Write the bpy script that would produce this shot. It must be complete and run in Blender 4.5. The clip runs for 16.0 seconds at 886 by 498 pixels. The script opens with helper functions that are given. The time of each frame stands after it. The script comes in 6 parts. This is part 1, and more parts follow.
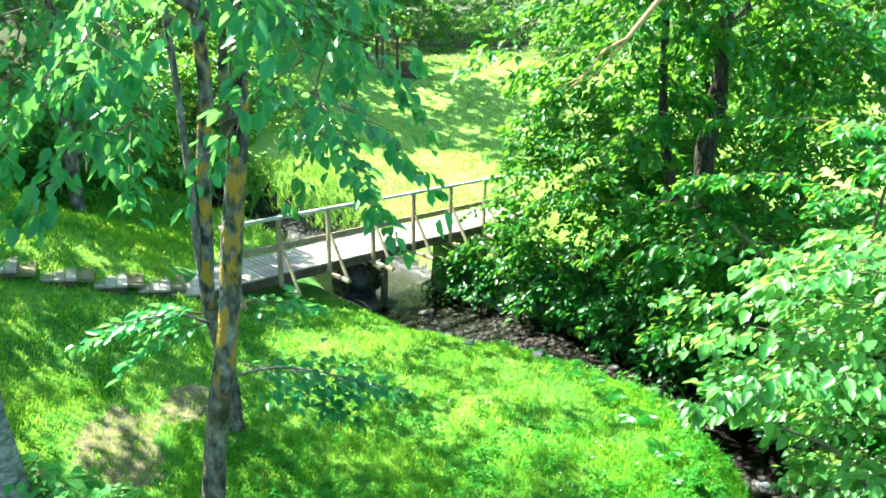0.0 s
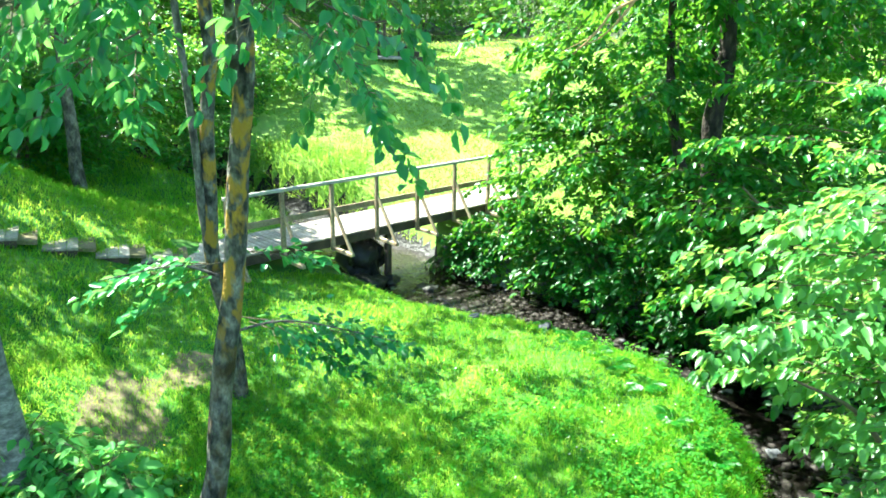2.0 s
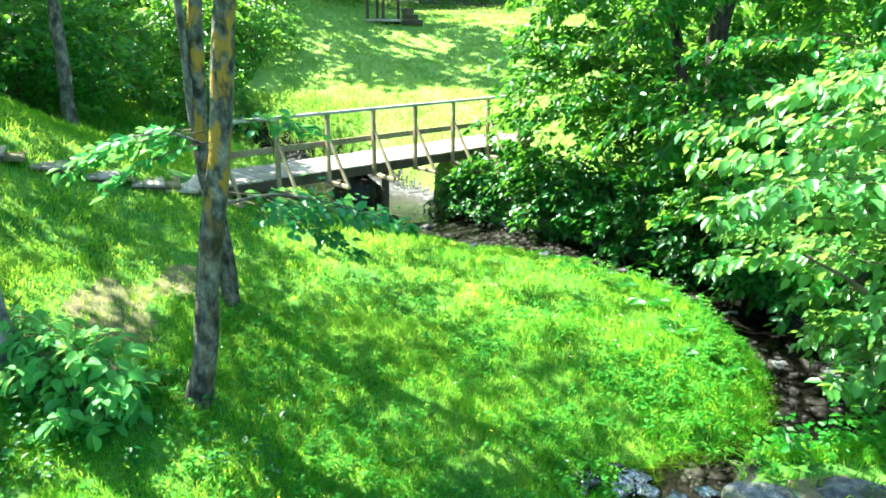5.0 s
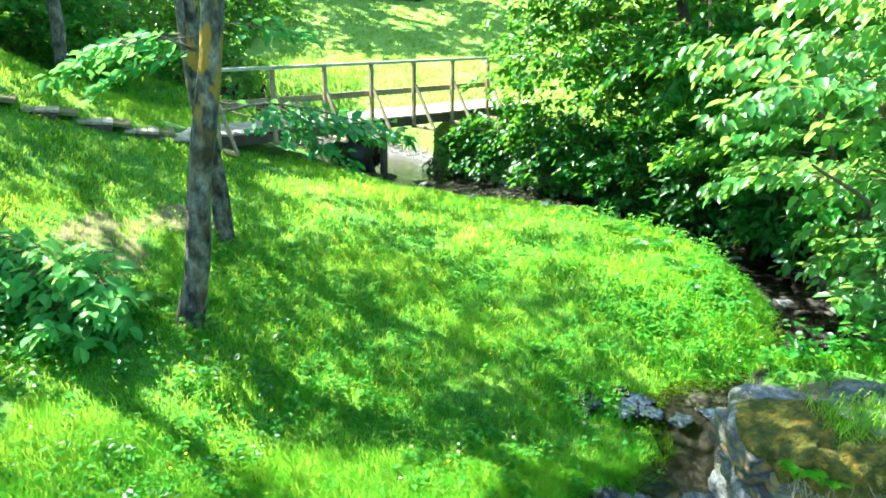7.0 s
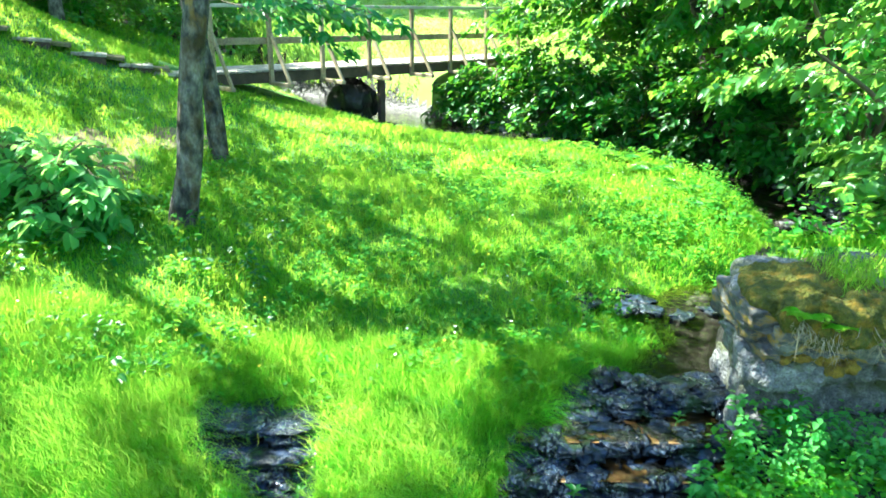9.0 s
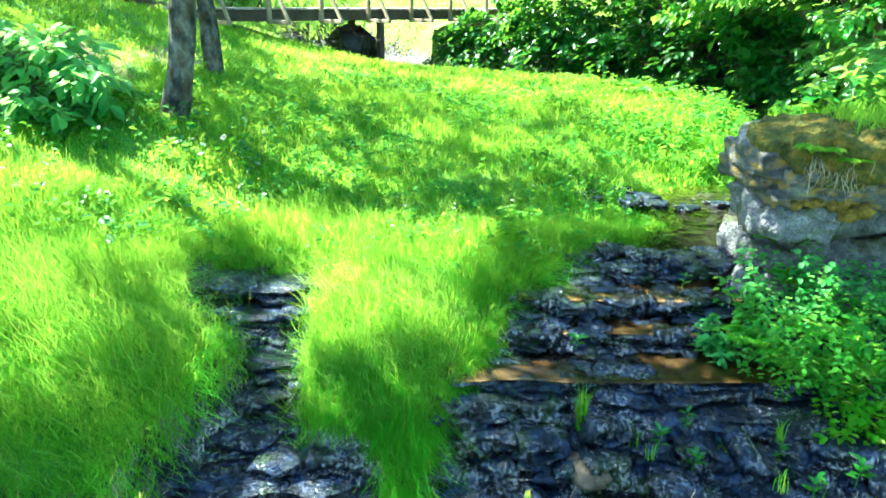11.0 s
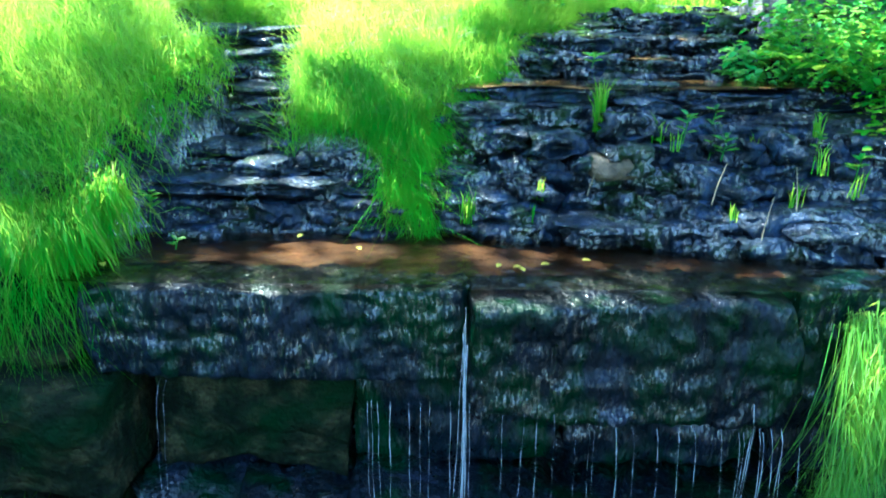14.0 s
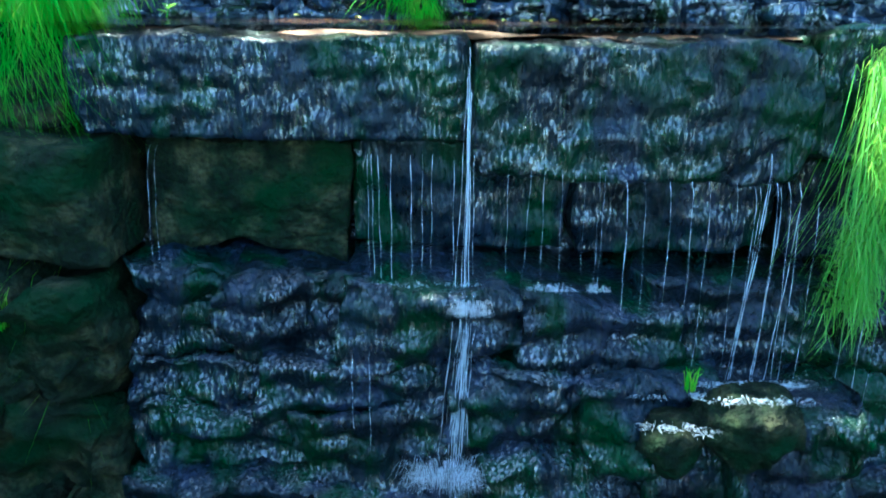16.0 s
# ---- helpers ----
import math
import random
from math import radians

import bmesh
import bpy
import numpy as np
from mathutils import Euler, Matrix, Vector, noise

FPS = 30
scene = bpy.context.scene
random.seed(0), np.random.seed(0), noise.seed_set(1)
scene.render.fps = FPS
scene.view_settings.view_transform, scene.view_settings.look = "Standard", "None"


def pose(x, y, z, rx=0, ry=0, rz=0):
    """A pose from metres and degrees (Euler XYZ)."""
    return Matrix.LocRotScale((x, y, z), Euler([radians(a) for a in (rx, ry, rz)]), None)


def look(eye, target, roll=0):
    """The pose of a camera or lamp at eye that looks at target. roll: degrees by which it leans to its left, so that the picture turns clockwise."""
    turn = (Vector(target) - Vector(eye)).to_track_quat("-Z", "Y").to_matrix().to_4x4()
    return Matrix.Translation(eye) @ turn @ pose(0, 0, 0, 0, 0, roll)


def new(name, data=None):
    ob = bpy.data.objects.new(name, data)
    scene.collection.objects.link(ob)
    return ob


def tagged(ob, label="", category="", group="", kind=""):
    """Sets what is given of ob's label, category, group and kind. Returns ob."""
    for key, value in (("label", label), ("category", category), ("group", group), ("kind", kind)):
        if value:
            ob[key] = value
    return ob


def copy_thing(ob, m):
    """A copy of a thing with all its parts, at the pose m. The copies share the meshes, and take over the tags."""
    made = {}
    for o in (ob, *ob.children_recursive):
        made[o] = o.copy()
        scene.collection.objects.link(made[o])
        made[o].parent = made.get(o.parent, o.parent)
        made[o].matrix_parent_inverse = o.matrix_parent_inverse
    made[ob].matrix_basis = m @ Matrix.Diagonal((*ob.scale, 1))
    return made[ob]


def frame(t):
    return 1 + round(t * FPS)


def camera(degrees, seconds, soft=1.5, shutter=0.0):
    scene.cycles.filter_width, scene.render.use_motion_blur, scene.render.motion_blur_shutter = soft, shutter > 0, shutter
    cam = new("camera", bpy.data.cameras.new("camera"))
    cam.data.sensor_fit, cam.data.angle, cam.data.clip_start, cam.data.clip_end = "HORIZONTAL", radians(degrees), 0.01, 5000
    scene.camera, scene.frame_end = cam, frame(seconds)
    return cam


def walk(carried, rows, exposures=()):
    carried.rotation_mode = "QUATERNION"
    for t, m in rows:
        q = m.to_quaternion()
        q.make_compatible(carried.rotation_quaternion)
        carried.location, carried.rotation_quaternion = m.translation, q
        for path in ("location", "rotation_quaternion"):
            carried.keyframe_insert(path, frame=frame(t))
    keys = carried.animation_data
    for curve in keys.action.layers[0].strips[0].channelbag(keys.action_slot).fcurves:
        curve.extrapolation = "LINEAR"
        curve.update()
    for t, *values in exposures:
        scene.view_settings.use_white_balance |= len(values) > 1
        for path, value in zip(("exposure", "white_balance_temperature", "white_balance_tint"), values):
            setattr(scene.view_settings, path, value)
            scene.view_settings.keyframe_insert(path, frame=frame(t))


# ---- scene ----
cam = camera(61.7, 16.0, 1.7, 0.4)
METRES, EYE, TILT, LEAN, TURN = 7.5, 7.6, -17.0, -0.9, 0.0
ROWS = [
    (0.0, 0.0, 0.0, 0.0, 0.0, 0.0, -0.0),
    (0.5, -0.0027, 0.0051, -0.0131, -0.03, -0.01, 0.01),
    (1.0, -0.0075, 0.0074, -0.026, -0.02, -0.05, 0.04),
    (1.5, -0.0109, 0.0109, -0.0428, -0.02, -0.13, 0.05),
    (2.0, -0.012, 0.0166, -0.064, 0.01, -0.17, 0.06),
    (2.5, -0.0142, 0.0241, -0.0895, 0.01, -0.2, 0.08),
    (3.0, -0.0154, 0.0315, -0.1174, 0.03, -0.28, 0.11),
    (5.5, -0.0009, 0.0607, -0.2567, 0.13, -0.52, 0.23),
    (6.0, -0.0002, 0.0665, -0.2821, 0.11, -0.55, 0.25),
    (6.5, -0.0016, 0.0742, -0.3112, 0.12, -0.59, 0.24),
    (7.0, -0.0011, 0.0821, -0.3437, 0.14, -0.64, 0.24),
    (7.5, 0.001, 0.0878, -0.3777, 0.14, -0.7, 0.27),
    (8.0, 0.0014, 0.0908, -0.4118, 0.13, -0.78, 0.28),
    (10.5, 0.0048, 0.1138, -0.5805, 0.2, -1.18, 0.4),
    (11.0, 0.0044, 0.1199, -0.6153, 0.22, -1.25, 0.38),
    (11.5, 0.0044, 0.1269, -0.6512, 0.28, -1.34, 0.41),
    (12.0, 0.0029, 0.1357, -0.6895, 0.28, -1.39, 0.4),
    (12.5, 0.0014, 0.1443, -0.7291, 0.28, -1.48, 0.38),
    (13.0, -0.0009, 0.1506, -0.7676, 0.33, -1.6, 0.41),
    (13.5, -0.0012, 0.1591, -0.8049, 0.34, -1.77, 0.41),
    (14.0, 0.0006, 0.1653, -0.8405, 0.35, -1.92, 0.42),
    (14.5, 0.0035, 0.1691, -0.8757, 0.37, -2.0, 0.4),
    (15.0, 0.0031, 0.1727, -0.9108, 0.34, -2.16, 0.41),
    (15.5, 0.0005, 0.1768, -0.9463, 0.33, -2.28, 0.42),
    (16.0, -0.0022, 0.1794, -0.979, 0.37, -2.67, 0.45),
]
walk(cam, [(t, pose(0, 0, EYE, TILT, LEAN, TURN) @ pose(METRES * x, METRES * y, METRES * z, 90 + pitch, roll, yaw)) for t, x, y, z, yaw, pitch, roll in ROWS],
     [(0.0, 2.58, 5700, -3), (7.0, 2.64, 5700, -3), (11.0, 3.02, 5500, -5), (12.5, 3.2, 5200, -5), (14.5, 3.42, 4900, -7), (16.0, 3.8, 4850, -8)])


# ---- world, sun, exposure ----
SUN_TO = Vector((-0.62, 0.36, 1.0)).normalized()
world = bpy.data.worlds.new("sky")
world.use_nodes = True
scene.world = world
wn = world.node_tree
sky = wn.nodes.new("ShaderNodeTexSky")
sky.sky_type, sky.sun_disc = "NISHITA", False
sky.sun_elevation = math.asin(SUN_TO.z)
sky.sun_rotation = math.atan2(SUN_TO.x, SUN_TO.y)
wn.links.new(sky.outputs[0], wn.nodes["Background"].inputs[0])
wn.nodes["Background"].inputs[1].default_value = 0.08
lamp = bpy.data.lights.new("sun", "SUN")
lamp.energy, lamp.angle, lamp.color = 5.0, radians(0.5), (1.0, 0.91, 0.74)
sun = new("sun", lamp)
sun.matrix_world = look(SUN_TO * 50, (0, 0, 0))


# ---- materials ----
def nodes_of(name):
    m = bpy.data.materials.new(name)
    m.use_nodes = True
    nt = m.node_tree
    return m, nt, nt.nodes["Principled BSDF"]


def noise_ramp(nt, coord, scale, stops, detail=4.0, distortion=0.0):
    n = nt.nodes.new("ShaderNodeTexNoise")
    n.inputs["Scale"].default_value, n.inputs["Detail"].default_value = scale, detail
    n.inputs["Distortion"].default_value = distortion
    nt.links.new(coord, n.inputs["Vector"])
    r = nt.nodes.new("ShaderNodeValToRGB")
    while len(r.color_ramp.elements) < len(stops):
        r.color_ramp.elements.new(0.5)
    for e, (p, c) in zip(r.color_ramp.elements, stops):
        e.position, e.color = p, (*c, 1)
    nt.links.new(n.outputs["Fac"], r.inputs[0])
    return r.outputs[0], n.outputs["Fac"]


def mixed(nt, a, b, fac, mode="MIX"):
    x = nt.nodes.new("ShaderNodeMix")
    x.data_type, x.blend_type = "RGBA", mode
    for sock, v in ((x.inputs[6], a), (x.inputs[7], b), (x.inputs[0], fac)):
        if hasattr(v, "links"):
            nt.links.new(v, sock)
        elif isinstance(v, tuple):
            sock.default_value = (*v, 1)
        else:
            sock.default_value = v
    return x.outputs[2]


def coords(nt, stretch=(1, 1, 1), kind="Object"):
    m = nt.nodes.new("ShaderNodeMapping")
    m.inputs["Scale"].default_value = stretch
    if kind == "World":
        nt.links.new(nt.nodes.new("ShaderNodeNewGeometry").outputs["Position"], m.inputs[0])
    else:
        nt.links.new(nt.nodes.new("ShaderNodeTexCoord").outputs[kind], m.inputs[0])
    return m.outputs[0]


def bump(nt, bsdf, height, strength, distance):
    b = nt.nodes.new("ShaderNodeBump")
    b.inputs["Strength"].default_value, b.inputs["Distance"].default_value = strength, distance
    nt.links.new(height, b.inputs["Height"])
    nt.links.new(b.outputs[0], bsdf.inputs["Normal"])


def ranged(nt, value, lo, hi, a=0.3, b=0.7):
    r = nt.nodes.new("ShaderNodeMapRange")
    r.inputs[1].default_value, r.inputs[2].default_value = a, b
    r.inputs[3].default_value, r.inputs[4].default_value = lo, hi
    nt.links.new(value, r.inputs[0])
    return r.outputs[0]


def surface(name, stops, scale, rough=(0.7, 0.9), relief=(0.4, 0.02), grain=9.0, stretch=(1, 1, 1), fine=0.35, vary=0.0, patches=None, film=0.0, above=None, ripple=(48, 0.03, 0.45), band=(0.42, 0.6), island=False, dash=None, film_ior=2.8, space="Object", sheen=0.09):
    """A weathered surface: broad colour variation, fine grain, relief, per-object shade."""
    m, nt, b = nodes_of(name)
    co = coords(nt, stretch, space)
    col, _ = noise_ramp(nt, co, scale, stops, 5)
    grey, fac = noise_ramp(nt, co, scale * grain, [(0.3, (1 - fine,) * 3), (0.7, (1 + fine * 0.4,) * 3)], 3)
    col = mixed(nt, col, grey, 1.0, "MULTIPLY")
    if patches:
        pcol, pscale, lo, hi = patches
        f, _ = noise_ramp(nt, co, pscale, [(lo, (0, 0, 0)), (hi, (1, 1, 1))], 6, 0.4)
        if above:
            tc = nt.nodes.new("ShaderNodeTexCoord")
            sx = nt.nodes.new("ShaderNodeSeparateXYZ")
            nt.links.new(tc.outputs["Object"], sx.inputs[0])
            f = mixed(nt, (0.0, 0.0, 0.0), f, ranged(nt, sx.outputs[2], 0.12, 1.0, above[0], above[1]))
        col = mixed(nt, col, pcol, f)
    if vary:
        oi = nt.nodes.new("ShaderNodeNewGeometry" if island else "ShaderNodeObjectInfo")
        hs = nt.nodes.new("ShaderNodeHueSaturation")
        nt.links.new(ranged(nt, oi.outputs["Random Per Island" if island else "Random"], 1 - vary, 1 + vary, 0, 1), hs.inputs["Value"])
        nt.links.new(col, hs.inputs["Color"])
        col = hs.outputs[0]
    nt.links.new(col, b.inputs["Base Color"])
    nt.links.new(ranged(nt, fac, rough[0], rough[1]), b.inputs["Roughness"])
    big = nt.nodes.new("ShaderNodeTexNoise")
    big.inputs["Scale"].default_value, big.inputs["Detail"].default_value = scale * 2.5, 8
    nt.links.new(co, big.inputs["Vector"])
    bump(nt, b, big.outputs[0], relief[0], relief[1])
    if film:
        b.inputs["Specular IOR Level"].default_value = 0.2
        b.inputs["Coat Roughness"].default_value, b.inputs["Coat IOR"].default_value = sheen, film_ior
        wet = nt.nodes.new("ShaderNodeTexNoise")
        wet.inputs["Scale"].default_value, wet.inputs["Detail"].default_value = (dash[0] if dash else ripple[0] / 10), 5
        nt.links.new(coords(nt, dash[1] if dash else (1, 1, 0.8), space), wet.inputs["Vector"])
        amount = ranged(nt, wet.outputs[0], 0.0, film, band[0], band[1])
        if dash and len(dash) > 2:
            broad = nt.nodes.new("ShaderNodeTexNoise")
            broad.inputs["Scale"].default_value, broad.inputs["Detail"].default_value = dash[2], 3
            nt.links.new(coords(nt, (1, 1, 0.8), space), broad.inputs["Vector"])
            both = nt.nodes.new("ShaderNodeMath")
            both.operation = "MULTIPLY"
            nt.links.new(amount, both.inputs[0])
            nt.links.new(ranged(nt, broad.outputs[0], 0.12, 1.0, 0.42, 0.58), both.inputs[1])
            amount = both.outputs[0]
        nt.links.new(amount, b.inputs["Coat Weight"])
        rip = nt.nodes.new("ShaderNodeTexNoise")
        rip.inputs["Scale"].default_value, rip.inputs["Detail"].default_value = ripple[0], 2.0
        nt.links.new(coords(nt, (1, 1, ripple[2]), space), rip.inputs["Vector"])
        cb = nt.nodes.new("ShaderNodeBump")
        cb.inputs["Strength"].default_value, cb.inputs["Distance"].default_value = 1.0, ripple[1]
        nt.links.new(rip.outputs[0], cb.inputs["Height"])
        nt.links.new(cb.outputs[0], b.inputs["Coat Normal"])
    return m


def leafy(name, dark, light, glow, through_amount=0.4, rough=0.42, dry=None, blotch=((0.72, 0.78, 0.7), (1.2, 1.12, 1.1)), gloss=0.5):
    """Leaf: colour by island, gloss on the skin, light passing through the blade."""
    m, nt, b = nodes_of(name)
    geo = nt.nodes.new("ShaderNodeNewGeometry")
    r = nt.nodes.new("ShaderNodeValToRGB")
    stops = [(0.0, dark), (0.94, light)] + ([(1.0, dry)] if dry else [])
    while len(r.color_ramp.elements) < len(stops):
        r.color_ramp.elements.new(0.5)
    for e, (p, c) in zip(r.color_ramp.elements, stops):
        e.position, e.color = p, (*c, 1)
    nt.links.new(geo.outputs["Random Per Island"], r.inputs[0])
    co = coords(nt)
    patch, _ = noise_ramp(nt, co, 0.9, [(0.3, blotch[0]), (0.7, blotch[1])], 3)
    col = mixed(nt, r.outputs[0], patch, 1.0, "MULTIPLY")
    nt.links.new(col, b.inputs["Base Color"])
    b.inputs["Roughness"].default_value = rough
    b.inputs["Specular IOR Level"].default_value = gloss
    tr = nt.nodes.new("ShaderNodeBsdfTranslucent")
    tcol = mixed(nt, patch, glow, 1.0, "MULTIPLY")
    nt.links.new(tcol, tr.inputs[0])
    mx = nt.nodes.new("ShaderNodeMixShader")
    mx.inputs[0].default_value = through_amount
    nt.links.new(b.outputs[0], mx.inputs[1])
    nt.links.new(tr.outputs[0], mx.inputs[2])
    nt.links.new(mx.outputs[0], nt.nodes["Material Output"].inputs[0])
    return m


SOIL = surface("turf", [(0.3, (0.035, 0.13, 0.01)), (0.5, (0.075, 0.21, 0.02)), (0.72, (0.17, 0.29, 0.045))], 1.3, (0.85, 1.0), (0.6, 0.05))
BARE = surface("bare_soil", [(0.3, (0.1, 0.12, 0.035)), (0.5, (0.2, 0.16, 0.09)), (0.75, (0.28, 0.22, 0.13))], 3.0, (0.9, 1.0), (0.6, 0.04))
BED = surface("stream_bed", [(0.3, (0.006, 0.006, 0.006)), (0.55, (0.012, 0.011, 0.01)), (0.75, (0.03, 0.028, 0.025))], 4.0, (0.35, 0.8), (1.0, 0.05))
FLOOR = surface("leaf_litter", [(0.3, (0.03, 0.035, 0.012)), (0.6, (0.06, 0.09, 0.02)), (0.8, (0.12, 0.09, 0.05))], 2.0, (0.9, 1.0), (0.6, 0.05))
GRASS = leafy("grass_blade", (0.02, 0.19, 0.004), (0.075, 0.33, 0.01), (0.56, 0.77, 0.08), 0.47, 0.55, (0.42, 0.44, 0.13), ((0.7, 0.84, 0.7), (1.4, 1.2, 1.35)), 0.08)
LEAF_HERB = leafy("herb_leaf", (0.02, 0.15, 0.012), (0.08, 0.3, 0.03), (0.36, 0.66, 0.06), 0.42, 0.6, gloss=0.2)
# Paler grass; on the hanging tuft the sun it catches is coloured in.
GRASS_TUFT = leafy("pale_sunlit_grass", (0.075, 0.27, 0.02), (0.2, 0.43, 0.05), (0.52, 0.75, 0.1), 0.42, 0.5)
# Paler grass and turf for the far meadow: strong sunshine put into the colour.
GRASS_SUNLIT = leafy("sunlit_meadow_grass", (0.17, 0.33, 0.04), (0.25, 0.4, 0.06), (0.55, 0.74, 0.13), 0.42, 0.6, (0.34, 0.42, 0.12), ((0.86, 0.92, 0.84), (1.14, 1.08, 1.1)))
MEADOW_SUNLIT = surface("sunlit_meadow_turf", [(0.3, (0.16, 0.31, 0.04)), (0.5, (0.22, 0.37, 0.055)), (0.72, (0.28, 0.41, 0.08))], 0.6, (0.85, 1.0), (0.4, 0.04), 20, (1, 1, 1), 0.2)
LEAF = leafy("leaf_green", (0.008, 0.105, 0.01), (0.035, 0.23, 0.022), (0.34, 0.64, 0.06), 0.42, 0.36)
LEAF_NEAR = leafy("leaf_bluish_green", (0.012, 0.14, 0.035), (0.065, 0.3, 0.09), (0.24, 0.56, 0.12), 0.4, 0.32)
LEAF_DARK = leafy("leaf_dark", (0.006, 0.075, 0.01), (0.022, 0.16, 0.015), (0.16, 0.42, 0.025), 0.35, 0.42)
BARK = surface("bark_grey", [(0.35, (0.03, 0.027, 0.024)), (0.47, (0.1, 0.093, 0.082)), (0.58, (0.2, 0.185, 0.165)), (0.74, (0.34, 0.315, 0.28))], 8, (0.8, 1.0), (1.0, 0.05), 5, (1, 1, 0.55), 0.45)
BARK_LICHEN = surface("bark_lichen", [(0.36, (0.014, 0.013, 0.012)), (0.46, (0.07, 0.064, 0.058)), (0.56, (0.15, 0.14, 0.125)), (0.72, (0.28, 0.26, 0.23))], 9, (0.8, 1.0), (1.0, 0.05), 5, (1, 1, 0.6), 0.5, 0, ((0.34, 0.2, 0.025), 7.0, 0.5, 0.6), 0.0, (3.7, 4.3))
BARK_PALE = surface("bark_pale", [(0.33, (0.09, 0.088, 0.085)), (0.48, (0.2, 0.196, 0.19)), (0.7, (0.4, 0.385, 0.37))], 7, (0.75, 0.95), (0.7, 0.03), 5, (1, 1, 2.2), 0.4)
BARK_DARK = surface("bark_dark", [(0.35, (0.012, 0.009, 0.007)), (0.5, (0.04, 0.03, 0.023)), (0.72, (0.11, 0.085, 0.065))], 8, (0.8, 1.0), (1.0, 0.05), 5, (1, 1, 0.55), 0.45)
TWIG = surface("twig", [(0.3, (0.09, 0.07, 0.045)), (0.7, (0.2, 0.15, 0.09))], 8)
DEAD = surface("dead_branch", [(0.3, (0.4, 0.22, 0.08)), (0.7, (0.6, 0.38, 0.17))], 8)
WOOD = surface("weathered_wood", [(0.3, (0.28, 0.2, 0.12)), (0.7, (0.46, 0.36, 0.24))], 3, (0.7, 0.9), (0.4, 0.01), 8, (1, 1, 1), 0.35, 0.18)
RAILWOOD = surface("silvered_wood", [(0.3, (0.38, 0.36, 0.33)), (0.7, (0.56, 0.52, 0.47))], 3, (0.6, 0.85), (0.3, 0.01), 8, (1, 1, 1), 0.25, 0.12)
DECK = surface("deck_board", [(0.3, (0.3, 0.25, 0.22)), (0.7, (0.5, 0.43, 0.38))], 3, (0.65, 0.9), (0.4, 0.01), 8, (1, 1, 1), 0.35, 0.22)
# Dark timber; shade under the deck and on step sides is in this colour.
DARK_SHADED_WOOD = surface("dark_shaded_wood", [(0.3, (0.05, 0.035, 0.025)), (0.7, (0.12, 0.085, 0.06))], 4)
OCHRE = surface("ochre_silt", [(0.3, (0.05, 0.042, 0.014)), (0.5, (0.13, 0.085, 0.03)), (0.72, (0.26, 0.15, 0.06))], 7, (0.35, 0.8), (0.8, 0.02), 9)
MOSS_GOLD = surface("golden_moss", [(0.3, (0.1, 0.09, 0.012)), (0.5, (0.3, 0.2, 0.02)), (0.74, (0.46, 0.33, 0.04))], 14, (0.9, 1.0), (1.0, 0.06), 14, (1, 1, 1), 0.5)
WET = surface("wet_rock", [(0.25, (0.002, 0.005, 0.006)), (0.5, (0.008, 0.016, 0.02)), (0.72, (0.035, 0.046, 0.05))], 4, (0.1, 0.5), (1.0, 0.08), 6, (1, 1, 1.8), 0.5, 0.25, ((0.006, 0.03, 0.008), 3.0, 0.56, 0.66), 1.0)
WET_SLAB = surface("wet_slab", [(0.3, (0.001, 0.003, 0.005)), (0.5, (0.006, 0.014, 0.028)), (0.7, (0.03, 0.052, 0.11))], 11.0, (0.25, 0.6), (1.0, 0.03), 13, (1, 1, 0.5), 0.5, 0.3, ((0.012, 0.03, 0.008), 5.0, 0.55, 0.66), 1.0, None, (85, 0.018, 0.3), (0.44, 0.6), False, (40, (1, 1, 0.22), 5.0), 3.0, "World", 0.12)
WALLROCK = surface("wet_wall_rock", [(0.25, (0.0008, 0.003, 0.0045)), (0.5, (0.004, 0.01, 0.017)), (0.72, (0.02, 0.026, 0.05))], 6.0, (0.2, 0.6), (1.0, 0.05), 7, (1, 1, 0.5), 0.55, 0.2, ((0.001, 0.02, 0.005), 4.0, 0.48, 0.6), 1.0, None, (60, 0.013, 0.3), (0.45, 0.68), False, (56, (1.1, 1, 0.28), 3.0), 2.4, "World", 0.18)
DARKSTONE = surface("dark_damp_stone", [(0.32, (0.003, 0.007, 0.003)), (0.5, (0.013, 0.021, 0.009)), (0.68, (0.055, 0.054, 0.024))], 7.0, (0.7, 1.0), (1.0, 0.07), 6, (1, 1, 1.2), 0.65, 0.2, ((0.003, 0.02, 0.004), 2.0, 0.5, 0.64))
DARKSTONE.node_tree.nodes["Principled BSDF"].inputs["Specular IOR Level"].default_value = 0.12
LICHEN_ROCK = surface("lichen_limestone", [(0.3, (0.05, 0.052, 0.05)), (0.52, (0.13, 0.132, 0.13)), (0.75, (0.26, 0.255, 0.245))], 5, (0.75, 0.95), (0.9, 0.04), 7, (1, 1, 2.5), 0.4, 0.12, ((0.3, 0.19, 0.03), 9.0, 0.5, 0.66))
LEAF_LIME = leafy("leaf_lime_shrub", (0.03, 0.22, 0.04), (0.15, 0.42, 0.11), (0.45, 0.75, 0.2), 0.45, 0.5, gloss=0.3)
LEAF_FRESH = leafy("fresh_herb_leaf", (0.03, 0.22, 0.04), (0.13, 0.42, 0.11), (0.4, 0.72, 0.14), 0.42, 0.5, gloss=0.3)
LEAF_HAZEL = leafy("leaf_hazel", (0.014, 0.12, 0.022), (0.13, 0.34, 0.08), (0.4, 0.66, 0.12), 0.4, 0.34)
LEAF_MAPLE = leafy("leaf_maple", (0.008, 0.095, 0.009), (0.036, 0.2, 0.017), (0.24, 0.52, 0.035), 0.4, 0.38)
